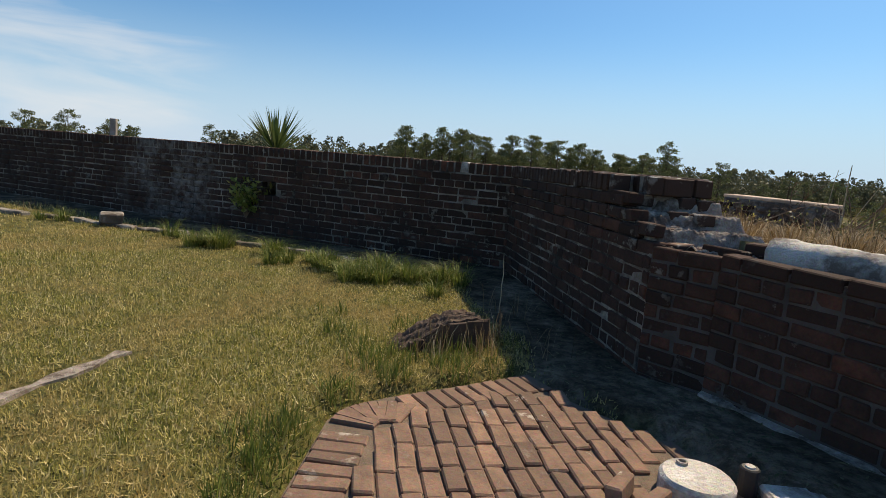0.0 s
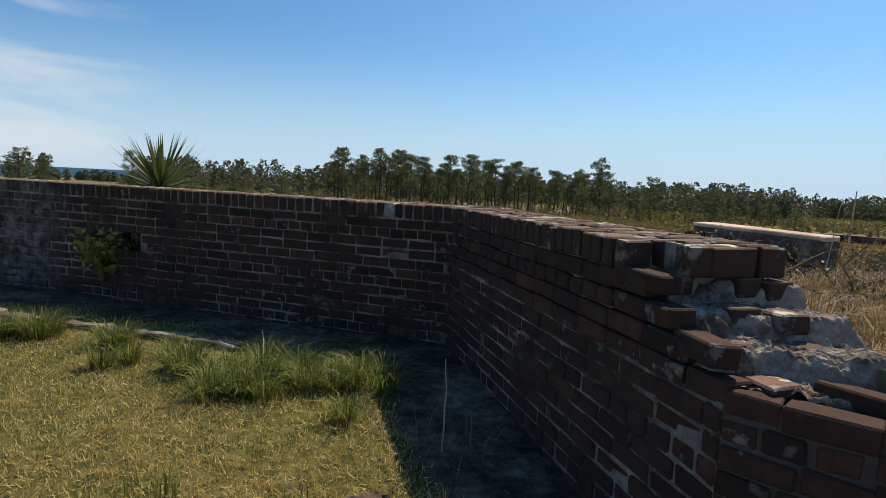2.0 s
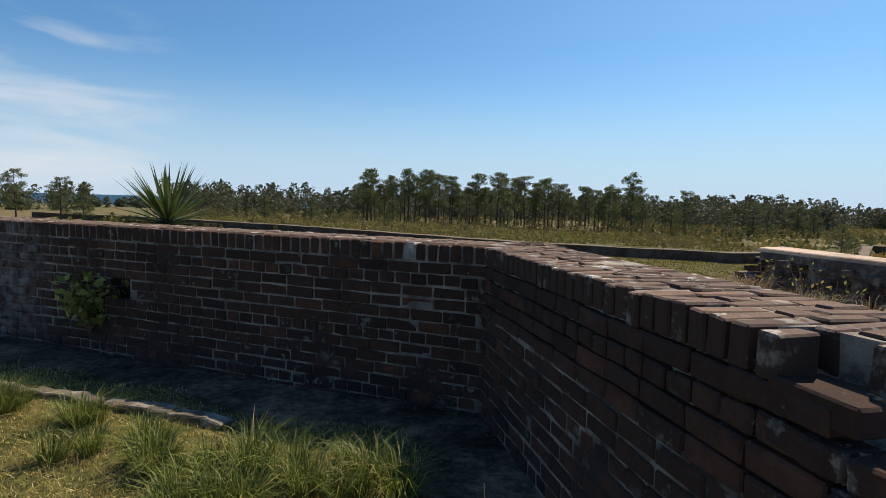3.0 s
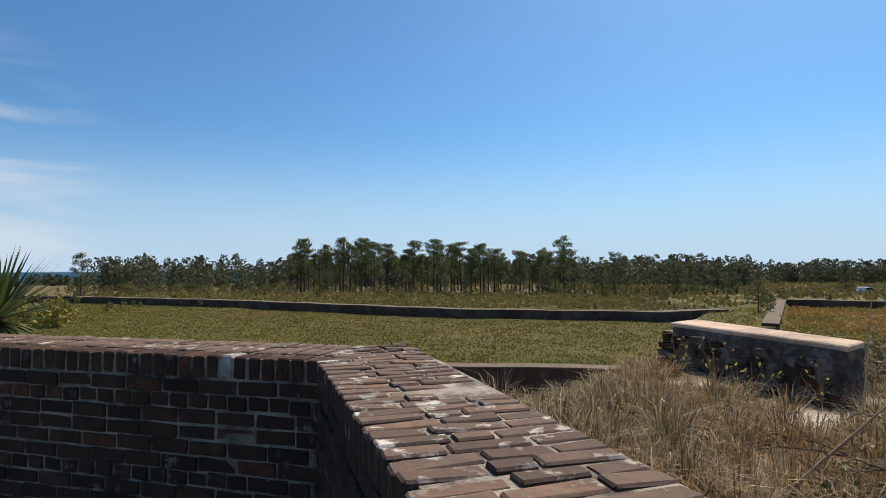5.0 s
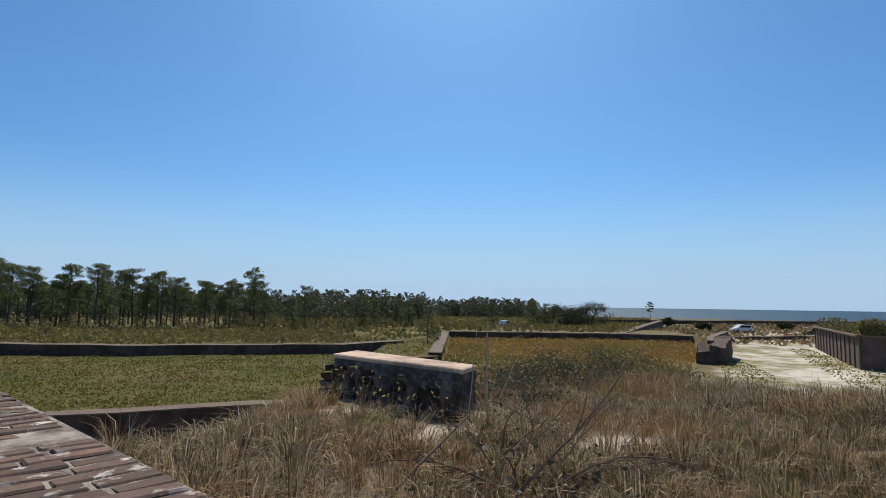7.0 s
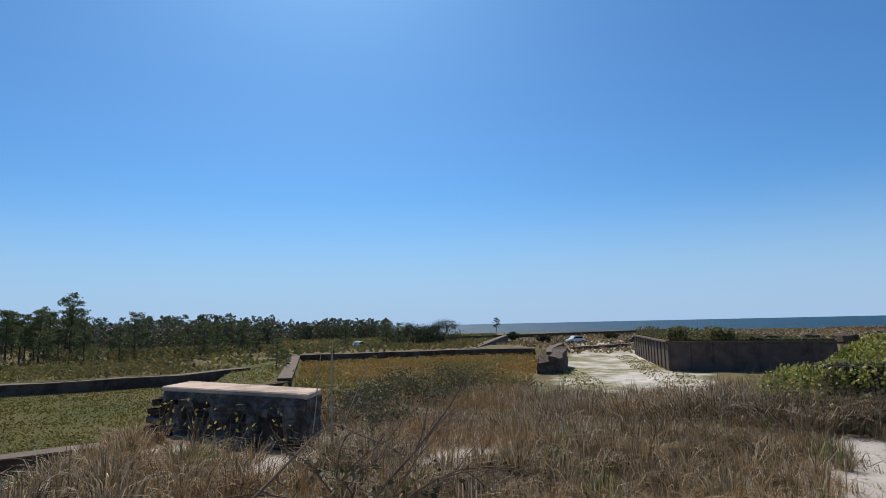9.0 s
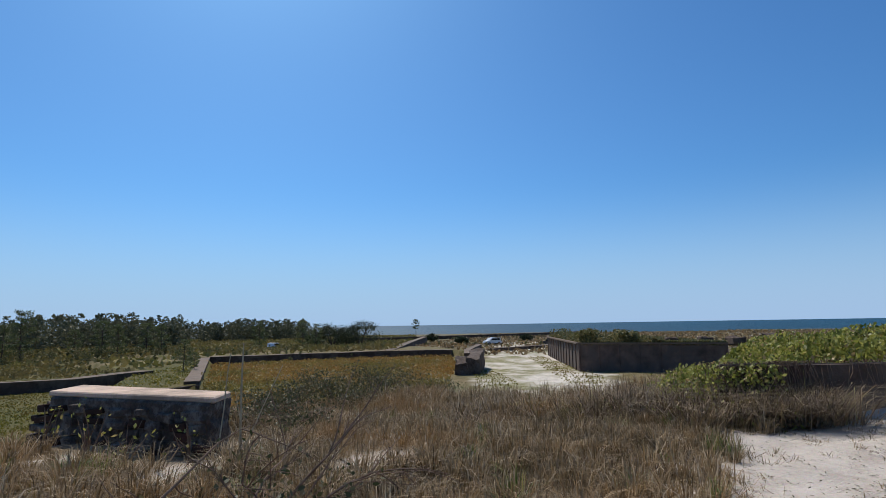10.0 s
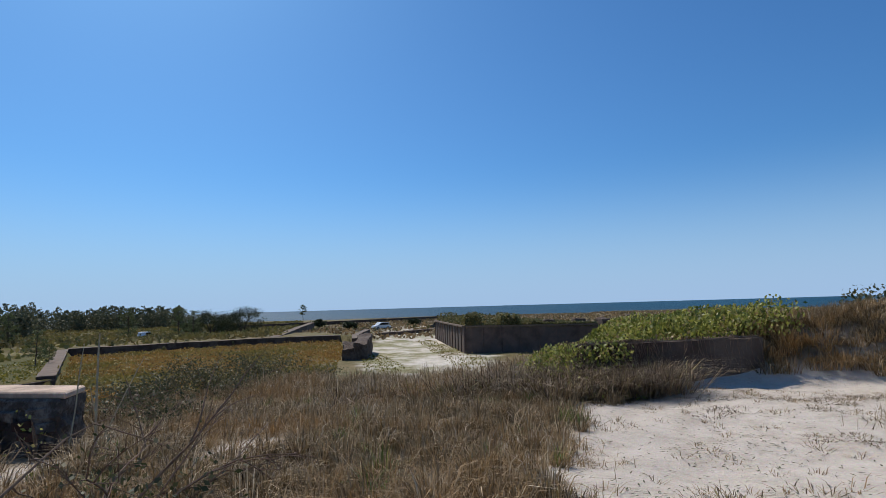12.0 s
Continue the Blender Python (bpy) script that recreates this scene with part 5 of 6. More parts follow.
def vine_bed():
    """Broad-leaved vines over the bank above the short wall."""
    r = np.random.default_rng(110)
    n = 30000
    t, o = r.uniform(-0.10, 1.35, n), r.uniform(0.0, 1, n) ** 0.8 * 3.4
    d = np.array([VB.x - VA.x, VB.y - VA.y])
    px, py = VA.x + d[0] * t + VOUT.x * (o + 0.1), VA.y + d[1] * t + VOUT.y * (o + 0.1)
    o = np.minimum(o, 0.25 + 3.2 * smooth(0.0, 0.55, t))
    px, py = VA.x + d[0] * t + VOUT.x * (o + 0.1), VA.y + d[1] * t + VOUT.y * (o + 0.1)
    top = 0.15 + 0.12 * wave(px, py, 1.9, 0.5) + 0.07 * wave(px, py, 5.0, 1.5) + 0.12 * t
    g_ = height(px, py)
    z = g_ + (np.maximum(g_, 1.45) - g_) * smooth(0.0, 0.6, t - 0.10 * o) + np.maximum(0.02, top) * r.uniform(0.2, 1.2, n)
    keep = ~((o < 0.3) & (r.uniform(0, 1, n) < 0.55))
    stuff("vine_bed", leaves(np.stack([px, py, z], 1)[keep], 0.07, 111, 1.2, 0.55), M_VINE, "broad green beach vines sprawling over the bank", "vine")
    n = 4600
    t, o = 0.22 - np.abs(r.normal(0, 0.30, n)), r.normal(0.25, 0.35, n)
    px, py = VA.x + d[0] * t + VOUT.x * o, VA.y + d[1] * t + VOUT.y * o
    cap = 0.10 + (1.52 - height(px, py)) * 0.85 * smooth(-0.50, 0.10, t + 0.10 * wave(px, py, 3.0, 0.2))
    z = height(px, py) + np.maximum(0.05, cap) * r.uniform(0.0, 1, n) ** 0.45
    far_ = (o < -0.30) & (t > -0.12)
    z = np.where(far_, height(px, py) + 0.2 * r.uniform(0, 1, n), z)
    stuff("vine_bed", leaves(np.stack([px, py, z], 1), 0.055, 113, 0.5, 0.6), M_VINE, "green and tan vines hanging over the wall end", "vine")
    n = 560
    t, o = 0.36 - np.abs(r.normal(0, 0.45, n)), r.normal(-0.05, 0.32, n)
    px, py = VA.x + d[0] * t + VOUT.x * o, VA.y + d[1] * t + VOUT.y * o
    c = np.stack([px, py, height(px, py) + 0.05], 1)[(o < 0.0) | (t < 0)]
    stuff("bramble_tangle", clumps_of(c[::2], 46, 0.22, 0.40, 0.009, 115, 1.7), M_BRAMBLE, "brown twiggy tangle of dead vines below the wall end", "bramble")
    rr = random.Random(114)
    bm = bmesh.new()
    for k in range(85):
        t0 = rr.uniform(-0.1, 1.0) if k % 3 else rr.uniform(-0.15, 0.4)
        p = VA.lerp(VB, t0)
        pts = [Vector((p.x - VOUT.x * 0.02, p.y - VOUT.y * 0.02, 1.53))]
        for j in range(4):
            q = pts[-1] + Vector((-VOUT.x * (0.05 if j == 0 else 0.012) + rr.uniform(-0.05, 0.05), -VOUT.y * (0.05 if j == 0 else 0.012) + rr.uniform(-0.05, 0.05), 0.03 if j == 0 else -rr.uniform(0.05, 0.19)))
            pts.append(q)
        tube(bm, pts, [0.005, 0.0045, 0.004, 0.003, 0.002], 4)
    tagged(part("hanging_vine", bm, M_TWIG), "bare brown vine stems hanging down the wall", "vine", kind="stuff")


vine_bed()


def bare_branches():
    """The leafless bush just outside the parapet."""
    root = thing("bare_bush", "leafless bush with long arching brown twigs", "bush", at=(3.5, 6.25, 1.0))
    r = random.Random(121)

    def limb(p, d, length, rad, depth, bm, curl):
        pts, n = [p], 7
        for k in range(n):
            d = (d + Vector((r.uniform(-1, 1), r.uniform(-1, 1), r.uniform(-0.8, 0.5))) * 0.16 + Vector((0, 0, -curl))).normalized()
            pts.append(pts[-1] + d * length / n)
        tube(bm, pts, [rad * (1 - 0.85 * k / n) + 0.0012 for k in range(n + 1)], 5)
        if depth:
            for k in (2, 3, 4, 5, 6):
                if r.random() < 0.75:
                    dd = (d + Vector((r.uniform(-1, 1), r.uniform(-1, 1), r.uniform(-0.4, 0.9)))).normalized()
                    limb(pts[k], dd, length * r.uniform(0.25, 0.5), rad * 0.45, depth - 1, bm, curl * 0.3)

    arms = [((0.0, 0.0, 0), (0.85, -0.12, 0.62), 1.35, 0.009, 1, 0.0), ((-0.75, 0.15, 0), (0.75, 0.15, 0.50), 1.45, 0.010, 1, 0.10), ((-0.70, 0.10, 0), (0.68, 0.25, 0.55), 1.15, 0.008, 2, 0.13),
            ((-0.55, 0.2, 0), (0.78, -0.05, 0.48), 1.25, 0.008, 2, 0.11), ((-0.1, 0.0, 0), (0.70, 0.30, 0.55), 1.1, 0.008, 2, 0.09), ((0.0, -0.1, 0), (0.80, -0.30, 0.45), 1.2, 0.008, 2, 0.10),
            ((0.05, -0.1, 0), (-0.40, -0.35, 0.60), 0.9, 0.006, 2, 0.10), ((0.1, 0.0, 0), (-0.55, 0.4, 0.5), 0.9, 0.007, 2, 0.12), ((0.0, -0.1, 0), (-0.7, -0.1, 0.45), 0.9, 0.006, 2, 0.1), ((0.3, -0.1, 0), (0.8, 0.1, 0.45), 0.9, 0.006, 2, 0.06),
            ((0.1, -0.1, 0), (0.35, -0.1, 0.8), 0.6, 0.005, 2, 0.03), ((0.0, 0.0, 0), (-0.2, 0.1, 0.8), 0.5, 0.005, 2, 0.03)]
    for p, d, length, rad, depth, curl in arms:
        bm = bmesh.new()
        limb(Vector(p), Vector(d).normalized(), length, rad, depth, bm, curl)
        part("branch", bm, M_TWIG, root)
    g = np.random.default_rng(122)
    c = np.stack([g.normal(0.05, 0.28, 380), g.normal(-0.05, 0.22, 380), np.abs(g.normal(0.17, 0.10, 380))], 1)
    ob = new("withered_foliage", fast_mesh("withered_foliage", *leaves(c, 0.04, 123), M_SHRUB))
    ob.parent = root
    tagged(ob, "few withered leaves", kind="stuff")


bare_branches()


def stalk(x, y, h, lean, seed, label, thin=1.0):
    r = random.Random(seed)
    bm = bmesh.new()
    z = float(height(x, y))
    pts = [Vector((x, y, z - 0.03))]
    for k in range(6):
        pts.append(pts[-1] + Vector((lean[0] * h / 6 + r.uniform(-0.008, 0.008), lean[1] * h / 6 + r.uniform(-0.008, 0.008), h / 6)))
    tube(bm, pts, [q * thin for q in (0.011, 0.011, 0.010, 0.010, 0.009, 0.008, 0.005)], 6)
    tagged(part("dry_stalk", bm, M_STALK), label, "plant stalk")


stalk(4.85, 8.02, 1.02, (0.03, 0.0), 131, "tall pale dead stalk standing beside the slab")
stalk(4.72, 7.9, 0.80, (0.42, -0.2), 133, "thin leaning dead stalk beside the slab", 0.5)
stalk(4.55, 7.95, 0.92, (0.14, 0.0), 134, "thin dead stalk beside the slab", 0.55)
stalk(4.88, 8.0, 0.62, (-0.25, -0.1), 135, "thin dead stalk beside the slab", 0.5)
stalk(0.66, 5.2, 0.5, (0.0, 0.02), 132, "thin dead stalk in the shaded walkway", 0.4)


# spiky palm behind the wall
def spiky_palm(x, y, seed=141):
    z = 1.20
    root = thing("spiky_palm", "spiky dark green palm behind the brick wall", "palm", at=(x, y, z))
    r = random.Random(seed)
    bm = bmesh.new()
    tube(bm, [(0, 0, -0.5), (0.01, 0, 0.16), (0, 0, 0.36)], [0.08, 0.09, 0.06], 9)
    rough_up(bm, 0.02, 12)
    part("trunk", bm, M_BARK, root)
    bm = bmesh.new()
    for k in range(190):
        a = r.uniform(0, 6.283)
        el = math.asin(r.uniform(-0.55, 1.0))
        L = r.uniform(0.68, 0.92) * (0.85 if el < 0 else 1)
        d = Vector((math.cos(a) * math.cos(el), math.sin(a) * math.cos(el), math.sin(el)))
        side = d.cross(Vector((0, 0, 1))).normalized() if abs(d.z) < 0.98 else Vector((1, 0, 0))
        up = side.cross(d)
        p0 = Vector((0, 0, 0.32)) + d * 0.04
        w = 0.021
        pm, pe = p0 + d * L * 0.5, p0 + d * L - Vector((0, 0, 0.05 * (1 - d.z) * r.uniform(0.3, 1.4)))
        vs = [bm.verts.new(q) for q in (p0 - side * w * 0.6, p0 + up * -0.004, p0 + side * w * 0.6, pm - side * w, pm - up * 0.006, pm + side * w, pe)]
        for f in ((0, 1, 4, 3), (1, 2, 5, 4), (3, 4, 6), (4, 5, 6)):
            bm.faces.new([vs[i] for i in f])
    part("crown", bm, M_PALM, root)


spiky_palm(-3.28, 10.95)
shrub("red_bush", -2.75, 13.2, 0.5, 0.45, 500, 0.07, M_RED, "low russet bush behind the wall", 151, 8)
shrub("red_bush", -2.2, 13.0, 0.35, 0.35, 250, 0.07, M_RED, "low russet bush behind the wall", 152, 6)
bm = bmesh.new()
box(bm, -0.05, 0.05, -0.04, 0.04, -0.2, 0.62, 0.008)
rough_up(bm, 0.008, 6)
post = part("marker_post", bm, M_CONCRETE)
post.matrix_basis = pose(-5.75, 10.1, float(height(-5.75, 10.1)), 0, 1, 12)
tagged(post, "pale weathered marker post behind the wall", "post")
shrub("bayberry_bush", 13.4, 0.05, 0.5, 0.95, 1700, 0.07, M_SHRUB, "dark green bush on the dune bank", 155, 10)
for k, (x, y) in enumerate([(13.9, 0.8), (14.3, -0.3), (13.4, 1.9)]):
    shrub("brush", x, y, 0.5, 0.55, 350, 0.08, M_VINE, "green brush on the dune bank", 156 + k, 8)

# ---------------------------------------------------------------- trees
def pine(name, h, seed, bushy=0.0, label="tall dark pine with a bare trunk"):
    root = thing(name, label, "pine tree", "pines of the stand")
    r, g = random.Random(seed), np.random.default_rng(seed)
    bm = bmesh.new()
    lean = Vector((r.uniform(-0.03, 0.03), r.uniform(-0.03, 0.03), 1))
    tr = [lean * (h * 0.97 * k / 7) + Vector((r.uniform(-0.1, 0.1), r.uniform(-0.1, 0.1), 0)) for k in range(8)]
    tr[0] = Vector((0, 0, -0.8))
    tube(bm, tr, [0.020 * h * (1 - 0.8 * k / 7) for k in range(8)], 7)
    part("trunk", bm, M_BARK, root)
    bm = bmesh.new()
    c = []
    start_h = 0.56 - 0.40 * bushy
    n = int(17 + 16 * bushy)
    for k in range(n):
        u = start_h + (1 - start_h) * (k + r.random()) / n
        base = lean * (h * 0.97 * u)
        a = r.uniform(0, 6.28)
        span = h * (0.13 + 0.07 * bushy) * (0.40 + 0.85 * math.sin(math.pi * (0.25 + 0.65 * (u - start_h) / (1 - start_h)))) * r.uniform(0.5, 1.2)
        e = base + Vector((math.cos(a) * span, math.sin(a) * span, h * r.uniform(0.0, 0.06)))
        tube(bm, [base, base.lerp(e, 0.5) + Vector((0, 0, 0.015 * h)), e], [0.0045 * h, 0.003 * h, 0.001 * h], 4)
        for q, w in ((e, 74), (base.lerp(e, 0.6), 40)):
            c.append(np.array(q)[None] + np.clip(g.normal(0, 1, (w, 3)), -1.8, 1.8) * np.array([0.033, 0.033, 0.021]) * h)
    tagged(part("bough_work", bm, M_BARK, root), kind="stuff")
    c.append(np.array(lean * h * 0.97)[None] + g.normal(0, 1, (70, 3)) * np.array([0.045, 0.045, 0.016]) * h)
    ob = new("crown", fast_mesh("crown", *leaves(np.concatenate(c), 0.029 * h, seed, 0.3, 0.5), M_PINE))
    ob.parent = root
    return root


def plant(proto, spots, seed):
    """Copies of the first trees over the spots, turned and sized by chance."""
    r = random.Random(seed)
    for k, (x, y, s) in enumerate(spots):
        m = pose(x, y, float(height(x, y)), 0, 0, r.uniform(0, 360)) @ Matrix.Scale(s, 4)
        if k < len(proto):
            proto[k].matrix_basis = m
        else:
            src = r.choice(proto)
            made = copy_thing(src, Matrix.Identity(4))
            made.matrix_basis = m


def bearing(az, dist):
    return 1.3 + dist * math.sin(radians(az)), 3.9 + dist * math.cos(radians(az))


rt = random.Random(161)
stand = []
for k in range(64):
    az = -9.5 + 28.0 * (k + rt.uniform(-0.5, 0.5)) / 64
    stand.append((*bearing(az, rt.uniform(112, 150)), rt.uniform(0.55, 0.95) * (1.04 if k % 5 else 0.8)))
plant([pine("pine", 12.6, 170 + k, (0.0, 0.15, 0.5, 0.1, 0.3, 0.7)[k]) for k in range(6)], stand, 1)
BUSHY = [(22.4, 112, 1.05), (21.2, 118, 0.8), (28.0, 112, 0.82), (29.2, 116, 0.75), (31.4, 112, 0.74), (32.6, 112, 0.70), (26.0, 130, 0.7), (41.0, 128, 0.84), (45.0, 122, 0.78), (46.2, 126, 0.7), (-27, 110, 0.9), (-18.5, 105, 0.6), (-21, 118, 0.55), (-12, 112, 0.62), (34.5, 66, 0.42), (35.4, 63, 0.25), (-35, 120, 1.0), (-38, 125, 1.15), (-41, 130, 1.1), (-33.5, 108, 0.85), (18.6, 108, 0.95), (16.0, 110, 0.72), (-6, 106, 0.62), (-14, 118, 0.7)]
plant([pine("bushy_pine", 9.5, 190 + k, 0.9 + 0.1 * k, "bushy dark green pine branched to the ground") for k in range(4)], [(*bearing(a, d), s * 0.8) for a, d, s in BUSHY], 2)
plant([pine("lone_pine", 9.0, 210, 0.25, "lone pine with a rounded crown near the shore")], [(*bearing(56.0, 255), 0.85)], 3)


def round_tree(x, y, w, h, seed):
    z = float(height(x, y))
    root = thing("round_tree", "broad dark evergreen tree with a rounded crown", "tree", "dark round trees on the plain", at=(x, y, z))
    bm = bmesh.new()
    for k in range(4):
        a = k * 1.7 + seed
        tube(bm, [(0, 0, -0.5), (math.cos(a) * w * 0.12, math.sin(a) * w * 0.12, h * 0.4), (math.cos(a) * w * 0.3, math.sin(a) * w * 0.3, h * 0.75)], [0.2, 0.14, 0.05], 6)
    part("trunk", bm, M_BARK, root)
    g = np.random.default_rng(seed)
    cl = g.normal(0, 1, (34, 3))
    cl /= np.linalg.norm(cl, axis=1)[:, None]
    cl *= g.uniform(0.55, 1.0, (34, 1))
    cl = cl * np.array([w * 0.46, w * 0.46, h * 0.42]) + np.array([0, 0, h * 0.52])
    c = np.repeat(cl, 90, 0) + np.clip(g.normal(0, 1, (34 * 90, 3)), -1.7, 1.7) * np.array([w * 0.09, w * 0.09, h * 0.08])
    c[:, 2] = np.maximum(c[:, 2], 0.1)
    ob = new("crown", fast_mesh("crown", *leaves(c, 0.38, seed, 0.3), M_OAK))
    ob.parent = root


for k, (az, d, w, h) in enumerate([(47.8, 150, 9.0, 6.4), (50.5, 150, 10.0, 6.9), (49.2, 156, 7, 5.2), (46.0, 160, 5, 3.6), (57.6, 190, 4, 2.6), (60.6, 160, 4, 2.2), (67.0, 170, 4, 2.2)]):
    round_tree(*bearing(az, d), w, h, 220 + k)


def tree_line(name, spans, n, mat, label, seed, size=1.3, low=0.0):
    """A far belt of growth: many uneven crowns of small clumps, each down to the ground."""
    g = np.random.default_rng(seed)
    allc = []
    for az0, az1, d0, d1, h0, count in spans:
        for k in range(count):
            az, d = g.uniform(az0, az1), g.uniform(d0, d1)
            x, y = bearing(az, d)
            hh = h0 * g.uniform(0.55, 1.1)
            z = float(height(np.array(x), np.array(y)))
            u = low + (1 - low) * g.uniform(0, 1, n)
            wide = hh * 0.34 * np.sqrt(np.maximum(0.03, 1 - np.abs(2 * u - 0.85) ** 2.2)) + 0.02 * hh
            a, q = g.uniform(0, 6.283, n), np.sqrt(g.uniform(0, 1, n))
            lump = 1 + 0.35 * np.sin(3 * a + 9 * u + k)
            allc.append(np.stack([x + np.cos(a) * q * wide * lump, y + np.sin(a) * q * wide * lump, z + u * hh * 0.97], 1))
    return stuff(name, leaves(np.concatenate(allc), size, seed + 1, 0.3, 0.7), mat, label, "woods")


tree_line("far_woods", [(-10, 34, 190, 280, 10.5, 420), (30, 45.5, 250, 330, 9.0, 180), (44, 48, 330, 360, 5, 20), (-26, -8, 165, 240, 10.0, 130), (-33, -26, 260, 300, 4.5, 30), (-48, -33, 190, 260, 8.5, 60)], 190, M_FAR, "hazy belt of pine woods on the plain", 230, 0.85)
tree_line("scrub", [(-45, 50, 84, 118, 1.1, 200), (14, 48, 96, 150, 1.3, 130), (48, 70, 110, 250, 1.2, 80), (-30, 14, 100, 120, 1.7, 90), (60, 100, 120, 330, 1.0, 120)], 40, M_SCRUB, "green and brown scrub dotting the plain", 240, 0.32)
tree_line("understorey", [(-12, 20, 118, 165, 2.6, 170), (16, 34, 108, 150, 2.0, 90), (-28, -10, 112, 150, 2.2, 80)], 110, M_SCRUB, "brown and green undergrowth below the pines", 245, 0.32)
tree_line("yellow_bushes", [(-33, -28, 60, 75, 2.6, 26), (-37, -33, 62, 78, 2.2, 16)], 90, M_YELLOW, "yellow-green bushes beyond the wall", 250, 0.4)


# ---------------------------------------------------------------- vehicles far off
def car(x, y, turn, paint, label):
    z = float(height(x, y))
    root = thing("car", label, "car", at=(x, y, z + 0.02))
    root.rotation_euler = (0, 0, radians(turn))
    prof = [(-2.25, 0.35), (-2.25, 0.85), (-1.9, 1.0), (-1.75, 1.62), (-0.2, 1.7), (0.7, 1.62), (1.25, 1.05), (2.1, 0.92), (2.25, 0.6), (2.25, 0.35)]
    bm = bmesh.new()
    L = [bm.verts.new((a, -0.88, b)) for a, b in prof]
    R2 = [bm.verts.new((a, 0.88, b)) for a, b in prof]
    n = len(prof)
    for k in range(n):
        bm.faces.new((L[k], L[(k + 1) % n], R2[(k + 1) % n], R2[k]))
    bm.faces.new(L[::-1])
    bm.faces.new(R2)
    bmesh.ops.recalc_face_normals(bm, faces=bm.faces)
    bmesh.ops.bevel(bm, geom=bm.edges[:], offset=0.06, segments=2, affect='EDGES')
    part("body", bm, paint, root)
    for sy in (-0.89, 0.89):
        bm = bmesh.new()
        vs = [bm.verts.new((a, sy, b)) for a, b in ((-1.6, 1.08), (-1.55, 1.52), (0.55, 1.52), (1.0, 1.08))]
        bm.faces.new(vs)
        ex = bmesh.ops.extrude_face_region(bm, geom=bm.faces[:])
        for v in [q for q in ex["geom"] if isinstance(q, bmesh.types.BMVert)]:
            v.co.y += 0.02 if sy > 0 else -0.02
        bmesh.ops.recalc_face_normals(bm, faces=bm.faces)
        part("side_window", bm, M_GLASS, root, "dark side window")
    for wx in (-1.4, 1.4):
        for wy in (-0.82, 0.82):
            bm = bmesh.new()
            tube(bm, [(wx, wy - 0.11, 0.33), (wx, wy + 0.11, 0.33)], [0.34, 0.34], 18)
            tyre = part("wheel", bm, M_TYRE, root, "black tyre")
            bm = bmesh.new()
            sgn = 1 if wy > 0 else -1
            tube(bm, [(wx, wy + sgn * 0.10, 0.33), (wx, wy + sgn * 0.13, 0.33)], [0.2, 0.19], 14)
            part("rim", bm, M_CONCRETE, tyre, "grey rim")


car(*bearing(63.65, 138), 150, M_WHITE, "white estate car parked on the sandy track")
car(*bearing(69.5, 128), 60, M_DARKPAINT, "dark pickup parked on the sandy track")
car(*bearing(42.3, 150), 20, M_WHITE, "white van parked by the woods")

# ---------------------------------------------------------------- brick pieces of the setting
# long wall: rowlock course on top, then courses; nearest to the corner as single bricks
items, tops = [], []
LW = (CORNER - LEFT_END).length
near0 = LW - 3.6
SPLIT = LEFT_END + (CORNER - LEFT_END) * (near0 / LW)
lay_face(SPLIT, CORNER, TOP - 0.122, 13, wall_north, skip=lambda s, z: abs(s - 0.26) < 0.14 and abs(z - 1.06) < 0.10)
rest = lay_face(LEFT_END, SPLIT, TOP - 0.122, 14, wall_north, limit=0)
wn_d = (CORNER - LEFT_END).normalized()
wn_in = Vector((wn_d.y, -wn_d.x))
wn_ang = math.degrees(math.atan2(wn_d.y, wn_d.x))
items += [(m, BRK.choice(HEADER if h else STRETCHER)) for m, h in rest]
for k in range(int(LW / (BH + 0.014)) + 1):
    s = 0.04 + k * (BH + 0.014)
    if s > LW - 0.02:
        break
    for row, depth in ((0, 0.15), (1, 0.22), (2, 0.20)):
        o = (0.0, 0.19, 0.41)[row]
        p = LEFT_END + wn_d * s - wn_in * (o + (0.075 if row == 0 else depth / 2) - 0.012)
        m = pose(p.x, p.y, TOP - 0.056 + BRK.uniform(-0.004, 0.004), BRK.uniform(-1.5, 1.5), BRK.uniform(-2.5, 2.5), wn_ang + BRK.uniform(-2, 2)) @ Matrix.Diagonal((1, depth / 0.15 * 0.97, 1, 1))
        if row == 0 and abs(s - (LW - 0.53)) < 0.044:
            lay(PALE_CHIP, m, wall_north)
        elif row == 0 and s > LW - 2.7:
            lay(ROWLOCK, m, wall_north)
        elif row == 0:
            items.append((m, BRK.choice(ROWLOCK)))
        else:
            tops.append((m, BRK.choice(ROWLOCK)))
join_poses("far_bricks", items, M_BRICK, wall_north, "bricks of the farther wall")
join_poses("top_bricks", tops, M_BRICK_TOP, wall_north, "weathered bricks of the wall top with shade-darkened sides")

# east wall: face courses, stepped broken end, wide top of bricks laid across
def east_top(s):
    return 1.49 if s < 2.52 else 1.40 if s < 2.74 else 1.315 if s < 2.95 else 1.235


